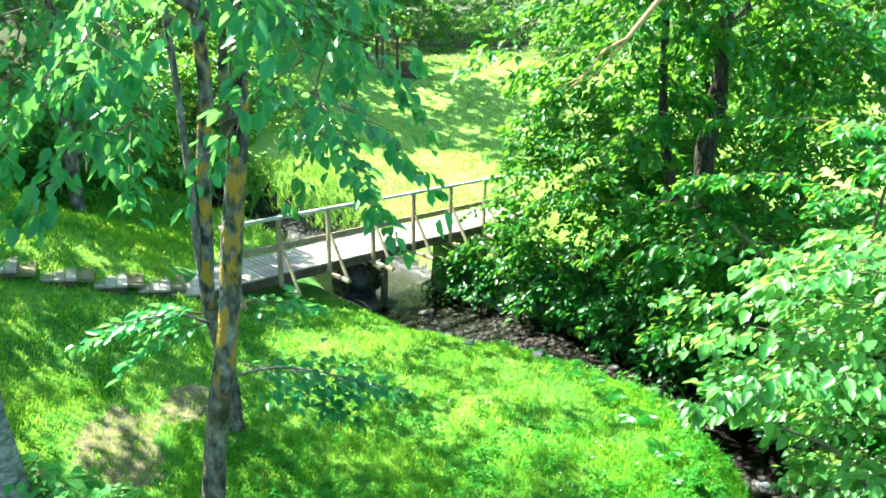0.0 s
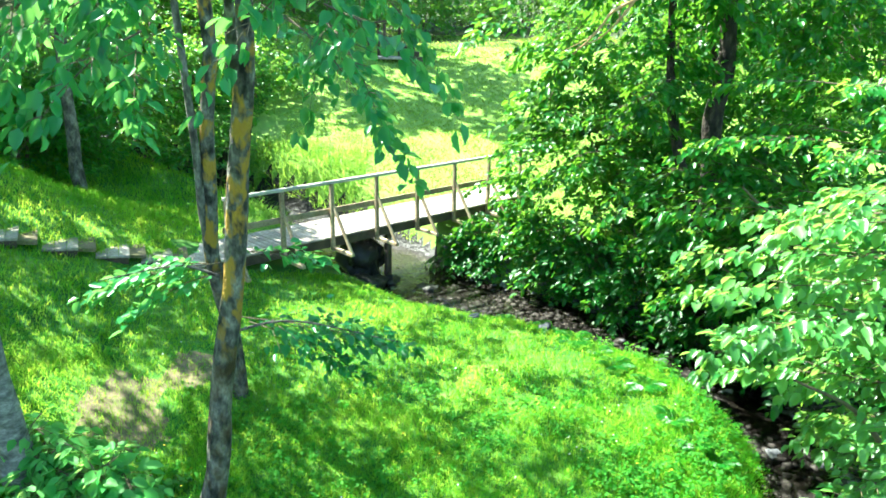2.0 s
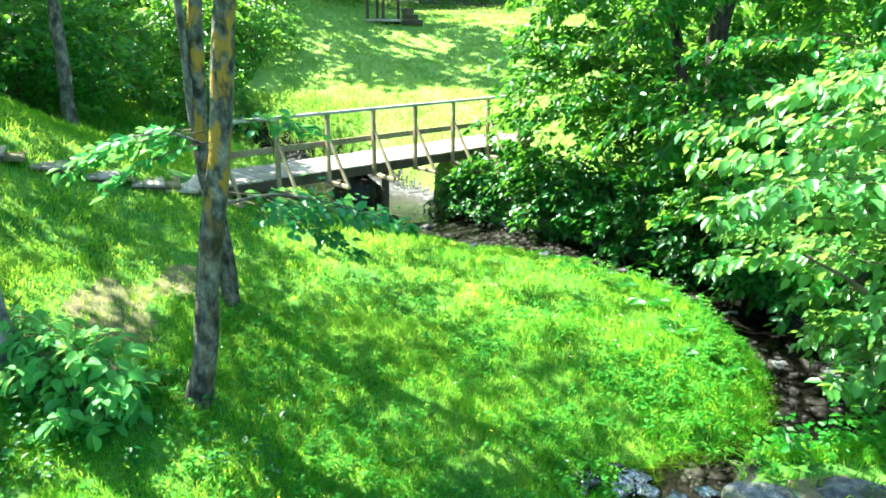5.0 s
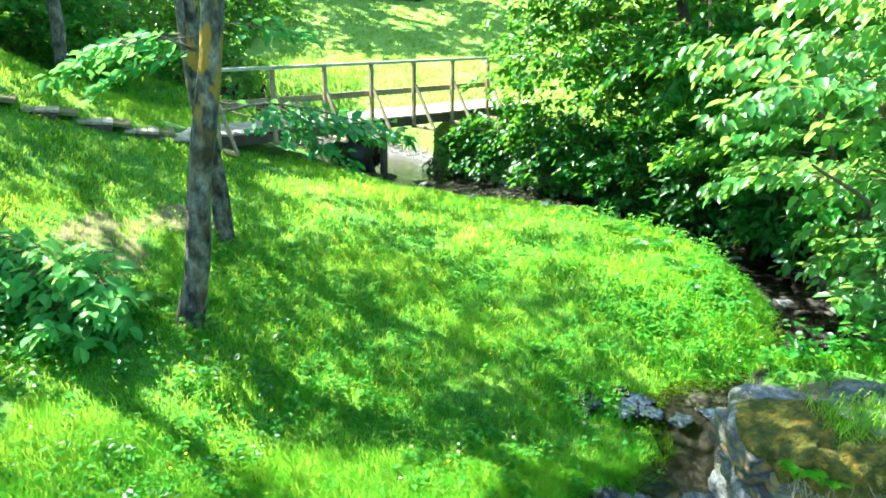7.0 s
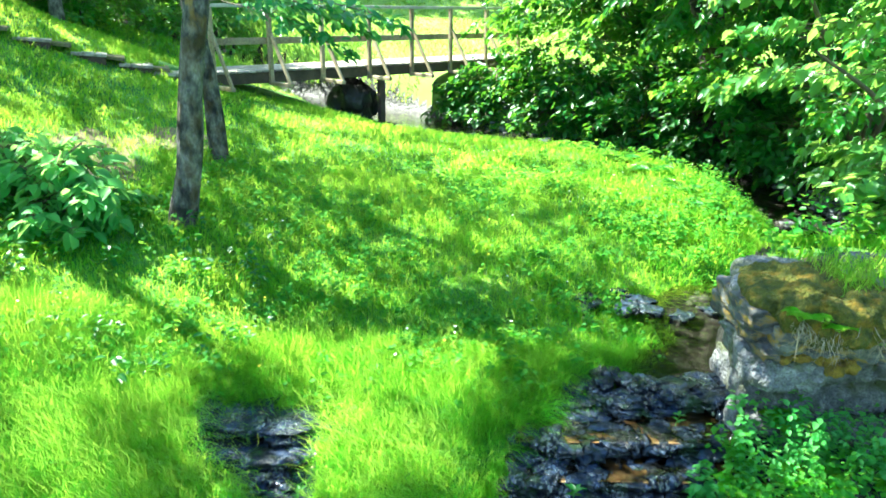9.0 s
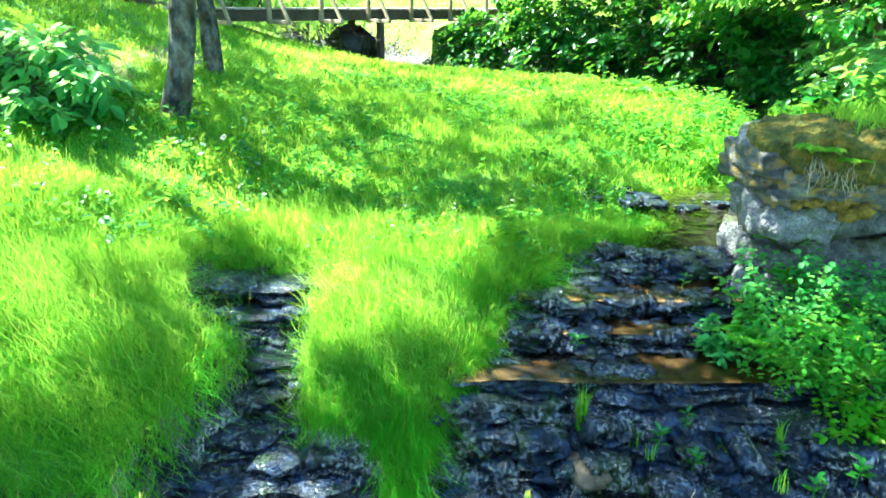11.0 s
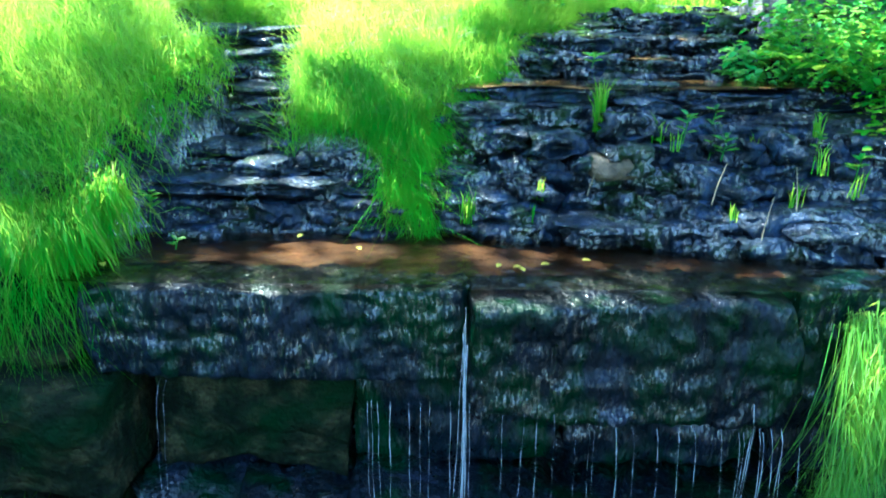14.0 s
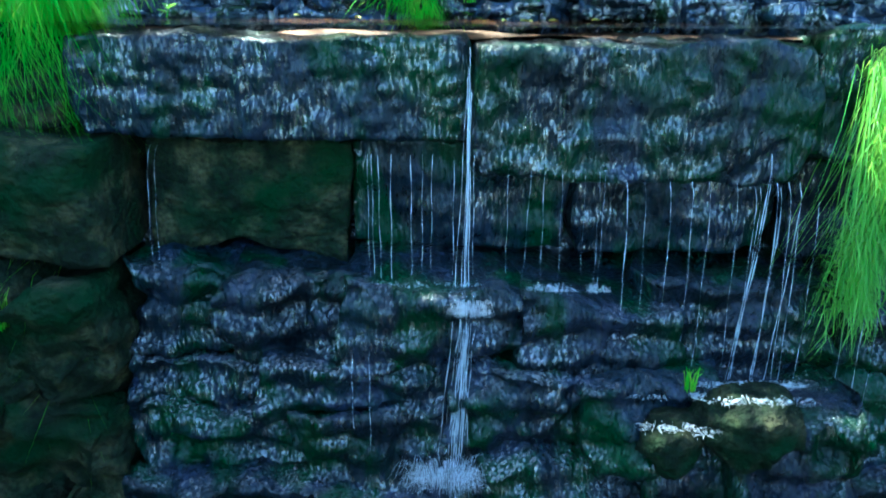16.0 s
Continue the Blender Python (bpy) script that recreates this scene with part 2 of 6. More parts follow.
DRYROCK = surface("limestone", [(0.3, (0.07, 0.073, 0.078)), (0.5, (0.17, 0.175, 0.185)), (0.72, (0.3, 0.3, 0.305))], 9, (0.75, 0.95), (1.0, 0.06), 7, (1, 1, 1.2), 0.55, 0.25, ((0.05, 0.06, 0.02), 3.4, 0.5, 0.64))
MOSS = surface("moss", [(0.3, (0.035, 0.055, 0.004)), (0.5, (0.12, 0.125, 0.008)), (0.74, (0.33, 0.2, 0.014))], 11, (0.9, 1.0), (1.0, 0.08), 12, (1, 1, 1), 0.5)
BOULDER = surface("damp_boulder", [(0.3, (0.006, 0.006, 0.005)), (0.7, (0.03, 0.03, 0.024))], 3, (0.4, 0.8), (0.8, 0.04), 6, (1, 1, 1), 0.4)
PEBBLE = surface("pebble", [(0.3, (0.042, 0.045, 0.051)), (0.7, (0.165, 0.17, 0.185))], 6, (0.3, 0.8), (0.4, 0.01), 6, (1, 1, 1), 0.3, 0.85, None, 0.0, None, (48, 0.03, 0.45), (0.42, 0.6), True)
BROWNSTONE = surface("brown_stone", [(0.3, (0.07, 0.05, 0.03)), (0.7, (0.2, 0.15, 0.09))], 9, (0.6, 0.9), (0.8, 0.03), 6, (1, 1, 1), 0.45)
STRAW = surface("dry_straw", [(0.3, (0.3, 0.24, 0.14)), (0.7, (0.5, 0.42, 0.28))], 9)
SILT = surface("silt", [(0.3, (0.035, 0.02, 0.011)), (0.7, (0.12, 0.054, 0.022))], 4, (0.8, 1.0))


def water_material(name, tint, ripple_scale, ripple):
    m, nt, b = nodes_of(name)
    b.inputs["Base Color"].default_value = (*tint, 1)
    b.inputs["Transmission Weight"].default_value = 1.0
    b.inputs["IOR"].default_value, b.inputs["Roughness"].default_value = 1.33, 0.04
    co = coords(nt)
    n = nt.nodes.new("ShaderNodeTexNoise")
    n.inputs["Scale"].default_value, n.inputs["Detail"].default_value = ripple_scale, 3
    nt.links.new(co, n.inputs["Vector"])
    bump(nt, b, n.outputs[0], ripple, 0.02)
    return m


WATER = water_material("stream_water", (0.22, 0.17, 0.1), 14, 0.9)
BROOK = water_material("brook_water", (0.1, 0.08, 0.06), 9, 1.0)


def fall_material():
    m, nt, b = nodes_of("falling_water")
    b.inputs["Base Color"].default_value = (0.82, 0.88, 0.95, 1)
    b.inputs["Transmission Weight"].default_value, b.inputs["IOR"].default_value = 0.7, 1.33
    b.inputs["Roughness"].default_value = 0.18
    co = coords(nt, (1, 1, 0.12))
    n = nt.nodes.new("ShaderNodeTexNoise")
    n.inputs["Scale"].default_value = 90
    nt.links.new(co, n.inputs["Vector"])
    bump(nt, b, n.outputs[0], 0.6, 0.01)
    return m


FALL = fall_material()


def foam_material():
    m, nt, b = nodes_of("splash_foam")
    b.inputs["Base Color"].default_value = (0.7, 0.75, 0.8, 1)
    b.inputs["Roughness"].default_value, b.inputs["Transmission Weight"].default_value = 0.35, 0.35
    return m


FOAM = foam_material()


# ---- mesh helpers ----
class Build:
    """Gathers vertices and faces, then becomes one mesh."""

    def __init__(self):
        self.v, self.f, self.n = [], [], 0

    def add(self, verts, faces):
        verts = np.asarray(verts, dtype=np.float64).reshape(-1, 3)
        faces = np.asarray(faces, dtype=np.int64)
        self.v.append(verts)
        self.f.append(faces + self.n)
        self.n += len(verts)

    def mesh(self, name, material, smooth=False):
        me = bpy.data.meshes.new(name)
        v = np.concatenate(self.v)
        me.vertices.add(len(v))
        me.vertices.foreach_set("co", v.ravel())
        loops = np.concatenate([f.ravel() for f in self.f])
        sizes = np.concatenate([np.full(len(f), f.shape[1]) for f in self.f])
        me.loops.add(len(loops))
        me.loops.foreach_set("vertex_index", loops.astype(np.int32))
        me.polygons.add(len(sizes))
        starts = np.concatenate([[0], np.cumsum(sizes)[:-1]])
        me.polygons.foreach_set("loop_start", starts.astype(np.int32))
        me.materials.append(material)
        me.update(calc_edges=True)
        me.validate()
        if smooth:
            me.polygons.foreach_set("use_smooth", np.ones(len(sizes), dtype=bool))
        return me

    def part(self, name, material, parent=None, label="", smooth=False, kind=""):
        ob = new(name, self.mesh(name, material, smooth))
        ob.parent = parent
        return tagged(ob, label, "", "", kind)


def part(name, bm, material, parent=None, label="", smooth=False):
    me = bpy.data.meshes.new(name)
    bm.to_mesh(me)
    bm.free()
    me.materials.append(material)
    if smooth:
        me.polygons.foreach_set("use_smooth", np.ones(len(me.polygons), dtype=bool))
    ob = new(name, me)
    ob.parent = parent
    return tagged(ob, label)


def empty(name, at, label, category, group="", kind=""):
    ob = new(name)
    ob.empty_display_size = 0.1
    ob.location = at
    return tagged(ob, label, category, group, kind)


def unit(a):
    a = np.asarray(a, dtype=float)
    return a / np.maximum(np.linalg.norm(a, axis=-1, keepdims=True), 1e-9)


def sstep(a, b, x):
    t = np.clip((np.asarray(x, dtype=float) - a) / (b - a), 0, 1)
    return t * t * (3 - 2 * t)


def wob(x, y, s, k=0.0):
    """Smooth pseudo-random swell in about -1..1."""
    return (np.sin(x * s * 1.7 + k) * np.cos(y * s * 1.3 - k * 2) + np.sin((x + y) * s * 0.9 + 1.3 + k) * 0.6 + np.sin((x * 0.6 - y) * s * 2.3 + 2 * k) * 0.4) / 2


def tube(build, pts, radii, sides=6):
    """A tapered bent stem through the points."""
    pts = np.asarray(pts, dtype=float)
    n = len(pts)
    tang = unit(np.gradient(pts, axis=0))
    ref = np.where(np.abs(tang[:, 2:3]) > 0.9, [[1.0, 0, 0]], [[0, 0, 1.0]])
    a = unit(np.cross(tang, ref))
    b = np.cross(tang, a)
    ang = np.arange(sides) * 2 * np.pi / sides
    ring = pts[:, None] + np.asarray(radii, dtype=float).reshape(n, 1, 1) * (np.cos(ang)[None, :, None] * a[:, None] + np.sin(ang)[None, :, None] * b[:, None])
    i = np.arange(n - 1)[:, None] * sides
    j = np.arange(sides)[None]
    k = (j + 1) % sides
    build.add(ring.reshape(-1, 3), np.stack([i + j, i + k, i + sides + k, i + sides + j], -1).reshape(-1, 4))


def curve_pts(ctrl, n):
    """Smooth line through control points."""
    c = np.asarray(ctrl, dtype=float)
    p = np.concatenate([[2 * c[0] - c[1]], c, [2 * c[-1] - c[-2]]])
    out = []
    for t in np.linspace(0, len(c) - 1 - 1e-6, n):
        i = int(t)
        u = t - i
        a, b, d, e = p[i], p[i + 1], p[i + 2], p[i + 3]
        out.append(0.5 * (2 * b + (d - a) * u + (2 * a - 5 * b + 4 * d - e) * u * u + (3 * b - a - 3 * d + e) * u ** 3))
    return np.array(out)


def leaves(build, base, along, normal, length, width, fold=0.18):
    """Pointed oval leaves, folded along the midrib: two quads each."""
    n = len(base)
    d = unit(along)
    s = unit(np.cross(d, normal))
    u = np.cross(s, d)
    L, W = np.broadcast_to(length, n)[:, None], np.broadcast_to(width, n)[:, None]
    up = u * W * fold
    v = np.stack([base, base + d * L * 0.28 + s * W * 0.46 + up, base + d * L * 0.66 + s * W * 0.4 + up * 0.6,
                  base + d * L - u * L * 0.12, base + d * L * 0.66 - s * W * 0.4 + up * 0.6, base + d * L * 0.28 - s * W * 0.46 + up], 1)
    k = np.arange(n)[:, None] * 6
    build.add(v.reshape(-1, 3), np.concatenate([k + [[0, 1, 2, 3]], k + [[0, 3, 4, 5]]]))


def spray(leaf, twig, rng, start, way, length, count, size, droop=0.25, flat=0.35, spread=0.42, twigs=5, thick=0.008, hang=0.35):
    """One branch with side twigs in a loose plane, leaves along them."""
    way = unit(np.asarray(way, dtype=float))
    side = unit(np.cross(way, [0, 0, 1.0]) + rng.normal(0, 0.12, 3))
    start = np.asarray(start, dtype=float)

    def at(t):
        t = np.asarray(t)[..., None]
        return start + way * length * t + np.array([0, 0, -1.0]) * droop * length * t * t

    t = rng.uniform(0.12, 1.0, count)
    sg = rng.choice([-1.0, 1.0], count)
    node = np.round(t * 9) / 9
    tw = unit(way * 0.8 + side * sg[:, None] * 0.9 + rng.normal(0, 0.12, (count, 3)))
    reach = length * spread * (1.08 - node) * rng.uniform(0, 1, count)
    base = at(node) + tw * reach[:, None] + rng.normal(0, size * 0.25, (count, 3))
    base[:, 2] -= droop * reach * 0.5
    d = unit(tw + side * rng.choice([-0.8, 0.8], count)[:, None] + [0, 0, -hang] + rng.normal(0, 0.3, (count, 3)))
    nrm = unit(np.array([0, 0, 1.0]) + rng.normal(0, flat, (count, 3)))
    ln = size * rng.uniform(0.6, 1.25, count)
    leaves(leaf, base, d, nrm, ln, ln * rng.uniform(0.52, 0.68, count))
    if twig is not None:
        tt = np.linspace(0, 1, 4)
        tube(twig, at(tt), thick * (1.1 - tt), 3)
        for q in np.linspace(0.2, 0.8, twigs):
            for s in (-1, 1):
                w = unit(way * 0.8 + side * s * 0.9)
                e = length * spread * (1.0 - q)
                p0 = at(q)
                tube(twig, [p0, p0 + w * e * 0.5 + [0, 0, -droop * e * 0.15], p0 + w * e + [0, 0, -droop * e * 0.5]], [thick * 0.5, thick * 0.4, thick * 0.2], 3)


def crown(leaf, twig, rng, centre, radii, sprays, length, count, size, droop=0.25, low=-1.0, flat=0.45, gaps=0.0, k=0.0, twigs=0, hang=0.45):
    """Leaf sprays all over a lumpy ellipsoid, leaving gaps."""
    centre, radii = np.asarray(centre, dtype=float), np.asarray(radii, dtype=float)
    done = 0
    while done < sprays:
        d = unit(rng.normal(0, 1, 3))
        if d[2] < low:
            continue
        if gaps and math.sin(d[0] * 5 + k) * math.cos(d[1] * 6 - k) + math.sin(d[2] * 7 + 2 * k) * 0.7 < gaps - 0.9:
            continue
        r = rng.uniform(0.45, 1.0) ** 0.6 * (1 + 0.16 * math.sin(d[0] * 6 + k * 3) * math.cos(d[1] * 5 + d[2] * 4))
        p = centre + d * radii * r
        way = d * [1, 1, 0.3] + [0, 0, -0.05] + rng.normal(0, 0.3, 3)
        spray(leaf, twig, rng, p - unit(way) * length * 0.6, way, length * rng.uniform(0.7, 1.3), count, size, droop, flat, 0.45, twigs, 0.008, hang)
        done += 1


def box(bm, size, m):
    """A box with slightly eased edges."""
    g = bmesh.ops.create_cube(bm, size=1.0, matrix=m @ Matrix.Diagonal((*size, 1)))
    edges = list({e for v in g["verts"] for e in v.link_edges})
    bmesh.ops.bevel(bm, geom=edges, offset=min(size) * 0.12, segments=1, affect="EDGES")


def beam(p, q, w, h, material, name, parent, label="", up=(0, 0, 1)):
    """A sawn timber from p to q; w across, h along up."""
    p, q = Vector(p), Vector(q)
    d = q - p
    x = d.normalized()
    y = Vector(up).cross(x).normalized()
    z = x.cross(y)
    rot = Matrix((x, y, z)).transposed().to_4x4()
    bm = bmesh.new()
    box(bm, (d.length, w, h), Matrix.Translation((p + q) / 2) @ rot)
    return part(name, bm, material, parent, label)


def stone_mesh(name, material, seed, size=(1, 1, 1), cells=(6, 4, 3), rough=0.08, soft=0.22, strata=0.0, fine=0.0):
    """A rounded, uneven block about the origin."""
    nx, ny, nz = cells
    bm = bmesh.new()
    grid = {}
    for i in range(nx + 1):
        for j in range(ny + 1):
            for k in range(nz + 1):
                if i in (0, nx) or j in (0, ny) or k in (0, nz):
                    p = Vector((i / nx - 0.5, j / ny - 0.5, k / nz - 0.5)) * 2
                    q = Vector([c * (1 - soft * 0.5 * (p[(a + 1) % 3] ** 4 + p[(a + 2) % 3] ** 4) / 2) for a, c in enumerate(p)])
                    q = Vector([q[a] * size[a] / 2 for a in range(3)])
                    f = q * (2.2 / max(0.25, min(1.0, max(size)))) + Vector((seed * 7.3, seed * 3.1, seed * 1.7))
                    amt = rough * min(size) * 1.0
                    q += Vector((noise.noise(f), noise.noise(f + Vector((9, 0, 0))), noise.noise(f + Vector((0, 9, 0))))) * amt * 1.6
                    q += Vector((noise.noise(f * 3), noise.noise(f * 3 + Vector((5, 0, 0))), noise.noise(f * 3 + Vector((0, 5, 0))))) * amt * 0.7
                    if fine:
                        g = q * 14 + Vector((seed * 3, 0, 0))
                        q.y -= fine * (abs(noise.noise(g * 0.7)) * 2.4 - 0.5) + fine * 0.5 * noise.noise(g * 2.3)
                        q.z += fine * 0.5 * noise.noise(g * 1.3 + Vector((4, 4, 4)))
                    if strata:
                        q.y += strata * math.sin(q.z * 38 + 2 * noise.noise(f) + seed) * (1 if p.y < 0 else 0.3)
                    grid[i, j, k] = bm.verts.new(q)

    def quad(*keys):
        bm.faces.new([grid[a] for a in keys])

    for i in range(nx):
        for j in range(ny):
            quad((i, j, 0), (i, j + 1, 0), (i + 1, j + 1, 0), (i + 1, j, 0))
            quad((i, j, nz), (i + 1, j, nz), (i + 1, j + 1, nz), (i, j + 1, nz))
    for i in range(nx):
        for k in range(nz):
            quad((i, 0, k), (i + 1, 0, k), (i + 1, 0, k + 1), (i, 0, k + 1))
            quad((i, ny, k), (i, ny, k + 1), (i + 1, ny, k + 1), (i + 1, ny, k))
    for j in range(ny):
        for k in range(nz):
            quad((0, j, k), (0, j, k + 1), (0, j + 1, k + 1), (0, j + 1, k))
            quad((nx, j, k), (nx, j + 1, k), (nx, j + 1, k + 1), (nx, j, k + 1))
    me = bpy.data.meshes.new(name)
    bm.to_mesh(me)
    bm.free()
    me.materials.append(material)
    me.polygons.foreach_set("use_smooth", np.ones(len(me.polygons), dtype=bool))
    return me


def stone(name, x0, x1, y0, y1, z0, z1, material, seed, parent, cells=(14, 5, 8), rough=0.09, soft=0.2, label="", strata=0.0, turn=(0, 0, 0), fine=0.0):
    me = stone_mesh(name, material, seed, (x1 - x0, y1 - y0, z1 - z0), cells, rough, soft, strata, fine)
    ob = new(name, me)
    ob.matrix_basis = pose((x0 + x1) / 2, (y0 + y1) / 2, (z0 + z1) / 2, *turn)
    ob.parent = parent
    return tagged(ob, label)


# ---- the lie of the land ----
STREAM = np.array([(1.9, 4.95, 1.0, 0.3), (2.22, 5.35, 1.06, 0.15), (2.55, 5.9, 1.08, 0.16), (2.75, 6.6, 1.1, 0.3), (3.45, 6.85, 1.12, 0.28), (4.2, 7.3, 1.15, 0.26), (4.74, 8.2, 1.18, 0.28), (4.95, 9.2, 1.22, 0.34),
                   (4.88, 10.6, 1.28, 0.42), (4.55, 11.9, 1.34, 0.48), (3.5, 12.9, 1.4, 0.55), (2.5, 13.7, 1.44, 0.65), (1.3, 14.3, 1.48, 0.75), (0.0, 15.0, 1.52, 1.0),
                   (-1.2, 16.4, 1.58, 1.15), (-3.2, 19.0, 1.64, 0.95), (-5.5, 20.2, 1.7, 0.9), (-8.3, 21.6, 1.76, 1.0), (-12.0, 23.5, 1.9, 1.2), (-22.0, 27.0, 2.2, 1.2)])


def far_side(x, y):
    """How far a place lies beyond the brook's line, on the shrubs' side."""
    return x - np.interp(y, STREAM[2:14, 1], STREAM[2:14, 0])


def to_stream(x, y):
    """Distance to the stream's line, its water level and half-width there."""
    best = np.full(np.shape(x), 1e9)
    wz, hw = np.zeros(np.shape(x)), np.ones(np.shape(x))
    for a, b in zip(STREAM[:-1], STREAM[1:]):
        ex, ey = b[0] - a[0], b[1] - a[1]
        t = np.clip(((x - a[0]) * ex + (y - a[1]) * ey) / (ex * ex + ey * ey), 0, 1)
        d = np.hypot(x - a[0] - t * ex, y - a[1] - t * ey)
        near = d < best
        best = np.where(near, d, best)
        wz = np.where(near, a[2] + t * (b[2] - a[2]), wz)
        hw = np.where(near, a[3] + t * (b[3] - a[3]), hw)
    return best, wz, hw


def cascade_left(y):
    return np.interp(y, [2.9, 3.4, 4.05, 4.75, 5.3], [-0.12, 0.02, 0.42, 0.92, 1.3])


def cascade_right(y):
    return np.interp(y, [2.9, 3.6, 4.3, 5.3], [3.4, 2.7, 2.25, 2.5])


def cascade_z(y):
    return np.interp(y, [2.85, 3.0, 3.5, 4.0, 4.75, 5.3], [-0.1, 0.02, 0.55, 0.72, 0.93, 0.95])


def chute_left(y):
    return np.interp(y, [2.9, 3.2, 3.6, 3.9, 4.15, 4.5, 4.8], [-1.62, -1.46, -1.24, -1.24, -1.54, -1.66, -1.62])


def chute_right(y):
    return np.interp(y, [2.9, 3.25, 3.6, 4.1, 4.8], [-0.1, -0.55, -0.78, -0.85, -0.95])


def mound_foot(x):
    """How far down the mound between chute and cascade the turf reaches."""
    return np.interp(x, [-0.9, -0.34, -0.18, 0.1], [3.5, 3.4, 3.1, 3.05])


def land(x, y):
    x, y = np.asarray(x, dtype=float), np.asarray(y, dtype=float)
    m = np.interp(y, [2, 4, 5.35, 7.3, 9.2, 11.5, 13, 18, 20, 31, 45, 80, 300], [0.5, 0.86, 1.12, 1.45, 1.75, 1.95, 2.1, 2.45, 2.8, 5.4, 6.8, 10, 36])
    xl = np.clip(-x, 0, 9)
    rise = 0.035 * xl ** 2 + 0.25 * np.clip(-x - 9, 0, 60) ** 0.9
    rise = rise * (1 - 0.72 * sstep(12.6, 17.5, y) + 0.5 * sstep(23, 32, y))
    right = 0.22 * np.clip(x - 6.0, 0, 40) ** 0.9 * (1 - 0.8 * sstep(18, 26, y))
    z = m + rise + right + 0.22 * np.exp(-((x + 2.7) ** 2 + (y - 7.1) ** 2) / 1.1) - 0.24 * np.exp(-((x - 1.7) / 0.6) ** 2 - ((y - 6.6) / 0.24) ** 2) + 0.04 * wob(x, y, 0.9) + 0.015 * wob(x, y, 3.1, 2.0)
    # banks along the stream
    d, wz, hw = to_stream(x, y)
    k = sstep(hw * 0.8, hw + 0.62, d + 0.08 * wob(x, y, 3.0, 1.0))
    k = np.where(y < 4.9, 1.0, k)
    z = z - 0.3 * np.exp(-np.clip(d - hw - 0.3, 0, 9) / 1.0) * sstep(5.2, 6.4, y) * (1 - sstep(13, 16, y))
    z = z - 0.85 * np.clip(z - wz - 0.1, 0, 3) * np.exp(-np.clip(d - hw - 0.2, 0, 9) / 0.9) * sstep(9.5, 12.5, y) * (1 - sstep(16.5, 19, y))
    z = (wz - 0.14 + 0.03 * wob(x, y, 6.0)) * (1 - k) + z * k
    # front edge: bank, chute, mound, cascade, outcrop
    bank = np.interp(y, [2.4, 2.8, 3.1, 3.6, 4.4, 5.2], [0.02, 0.14, 0.45, 0.78, 1.0, 1.12]) + 0.02 * xl ** 2
    chute = np.interp(y, [2.9, 3.05, 3.5, 3.9, 4.3, 4.75, 5.2], [-0.12, 0.02, 0.32, 0.52, 0.76, 0.88, 1.05])
    mound = np.interp(y, [2.95, 3.1, 3.3, 3.6, 4.0, 4.4, 5.2], [-0.1, 0.12, 0.38, 0.62, 0.82, 0.93, 1.09])
    casc = cascade_z(y) - 0.11
    crop = np.interp(y, [2.9, 3.4, 3.9, 4.6, 5.0, 6], [0.1, 0.55, 0.72, 0.85, 1.75, 1.9]) + 0.0 * x
    a = sstep(-0.1, 0.1, x - chute_left(y))
    b = sstep(-0.1, 0.1, x - chute_right(y))
    c = sstep(-0.1, 0.1, x - cascade_left(y))
    e = sstep(-0.15, 0.15, x - cascade_right(y))
    front = bank * (1 - a) + chute * a
    front = front * (1 - b) + mound * b
    front = front * (1 - c) + casc * c
    front = front * (1 - e) + crop * e
    # the outcrop's back stays up beside the stream
    w = 1 - sstep(4.5, 5.1, y)
    z = np.where(y < 5.2, front * w + z * (1 - w), z)
    top = sstep(2.3, 2.65, x - 0.25 * np.clip(y - 5.0, 0, 3)) * sstep(4.7, 5.0, y) * (1 - sstep(5.7, 6.5, y - 0.15 * (x - 3)))
    z = z * (1 - top) + np.maximum(z, 2.06 + 0.03 * wob(x, y, 4)) * top
    # pool behind the lip, and the drop below it
    pool = sstep(-1.62, -1.45, x) * (1 - sstep(2.85, 3.02, y))
    z = np.where(pool > 0, z * (1 - pool) + (-0.09) * pool, z)
    # unseen gorge sides and rear slope, raised to keep sky light off the wall
    low = -2.75 + 0.05 * wob(x, y, 2.0) + 6.0 * sstep(3.5, 11, -y) + 4.2 * sstep(2.3, 4.6, np.abs(x))
    ledge = 0.3 * sstep(1.52, 1.72, -x)
    drop = 1 - sstep(2.66, 2.9, y + ledge)
    return z * (1 - drop) + np.minimum(low, z) * drop


def axis(parts):
    return np.concatenate([np.arange(a, b, s) for a, b, s in parts])


GX = axis([(-220, -40, 12), (-40, -14, 1.5), (-14, -5, 0.3), (-5, -2.6, 0.12), (-2.6, 3.4, 0.05), (3.4, 7, 0.12), (7, 16, 0.35), (16, 40, 1.5), (40, 221, 12)])
GY = axis([(-160, -20, 10), (-20, 1, 1.0), (1, 2.0, 0.2), (2.0, 5.6, 0.05), (5.6, 13, 0.11), (13, 24, 0.2), (24, 50, 0.8), (50, 120, 5), (120, 400, 20)])
gx, gy = np.meshgrid(GX, GY)
gz = land(gx, gy)
ground_build = Build()
nxg = len(GX)
idx = (np.arange(len(GY) - 1)[:, None] * nxg + np.arange(nxg - 1)[None]).ravel()
ground_build.add(np.stack([gx, gy, gz], -1).reshape(-1, 3), np.stack([idx, idx + 1, idx + nxg + 1, idx + nxg], -1))
ground = ground_build.part("ground", SOIL, None, "grassy stream valley ground with turf and bare soil", True)
tagged(ground, "", "ground", "", "structure")
for extra in (BARE, BED, WET, FLOOR, MEADOW_SUNLIT):
    ground.data.materials.append(extra)
fxs = (gx[:-1, :-1] + gx[1:, 1:]) / 2
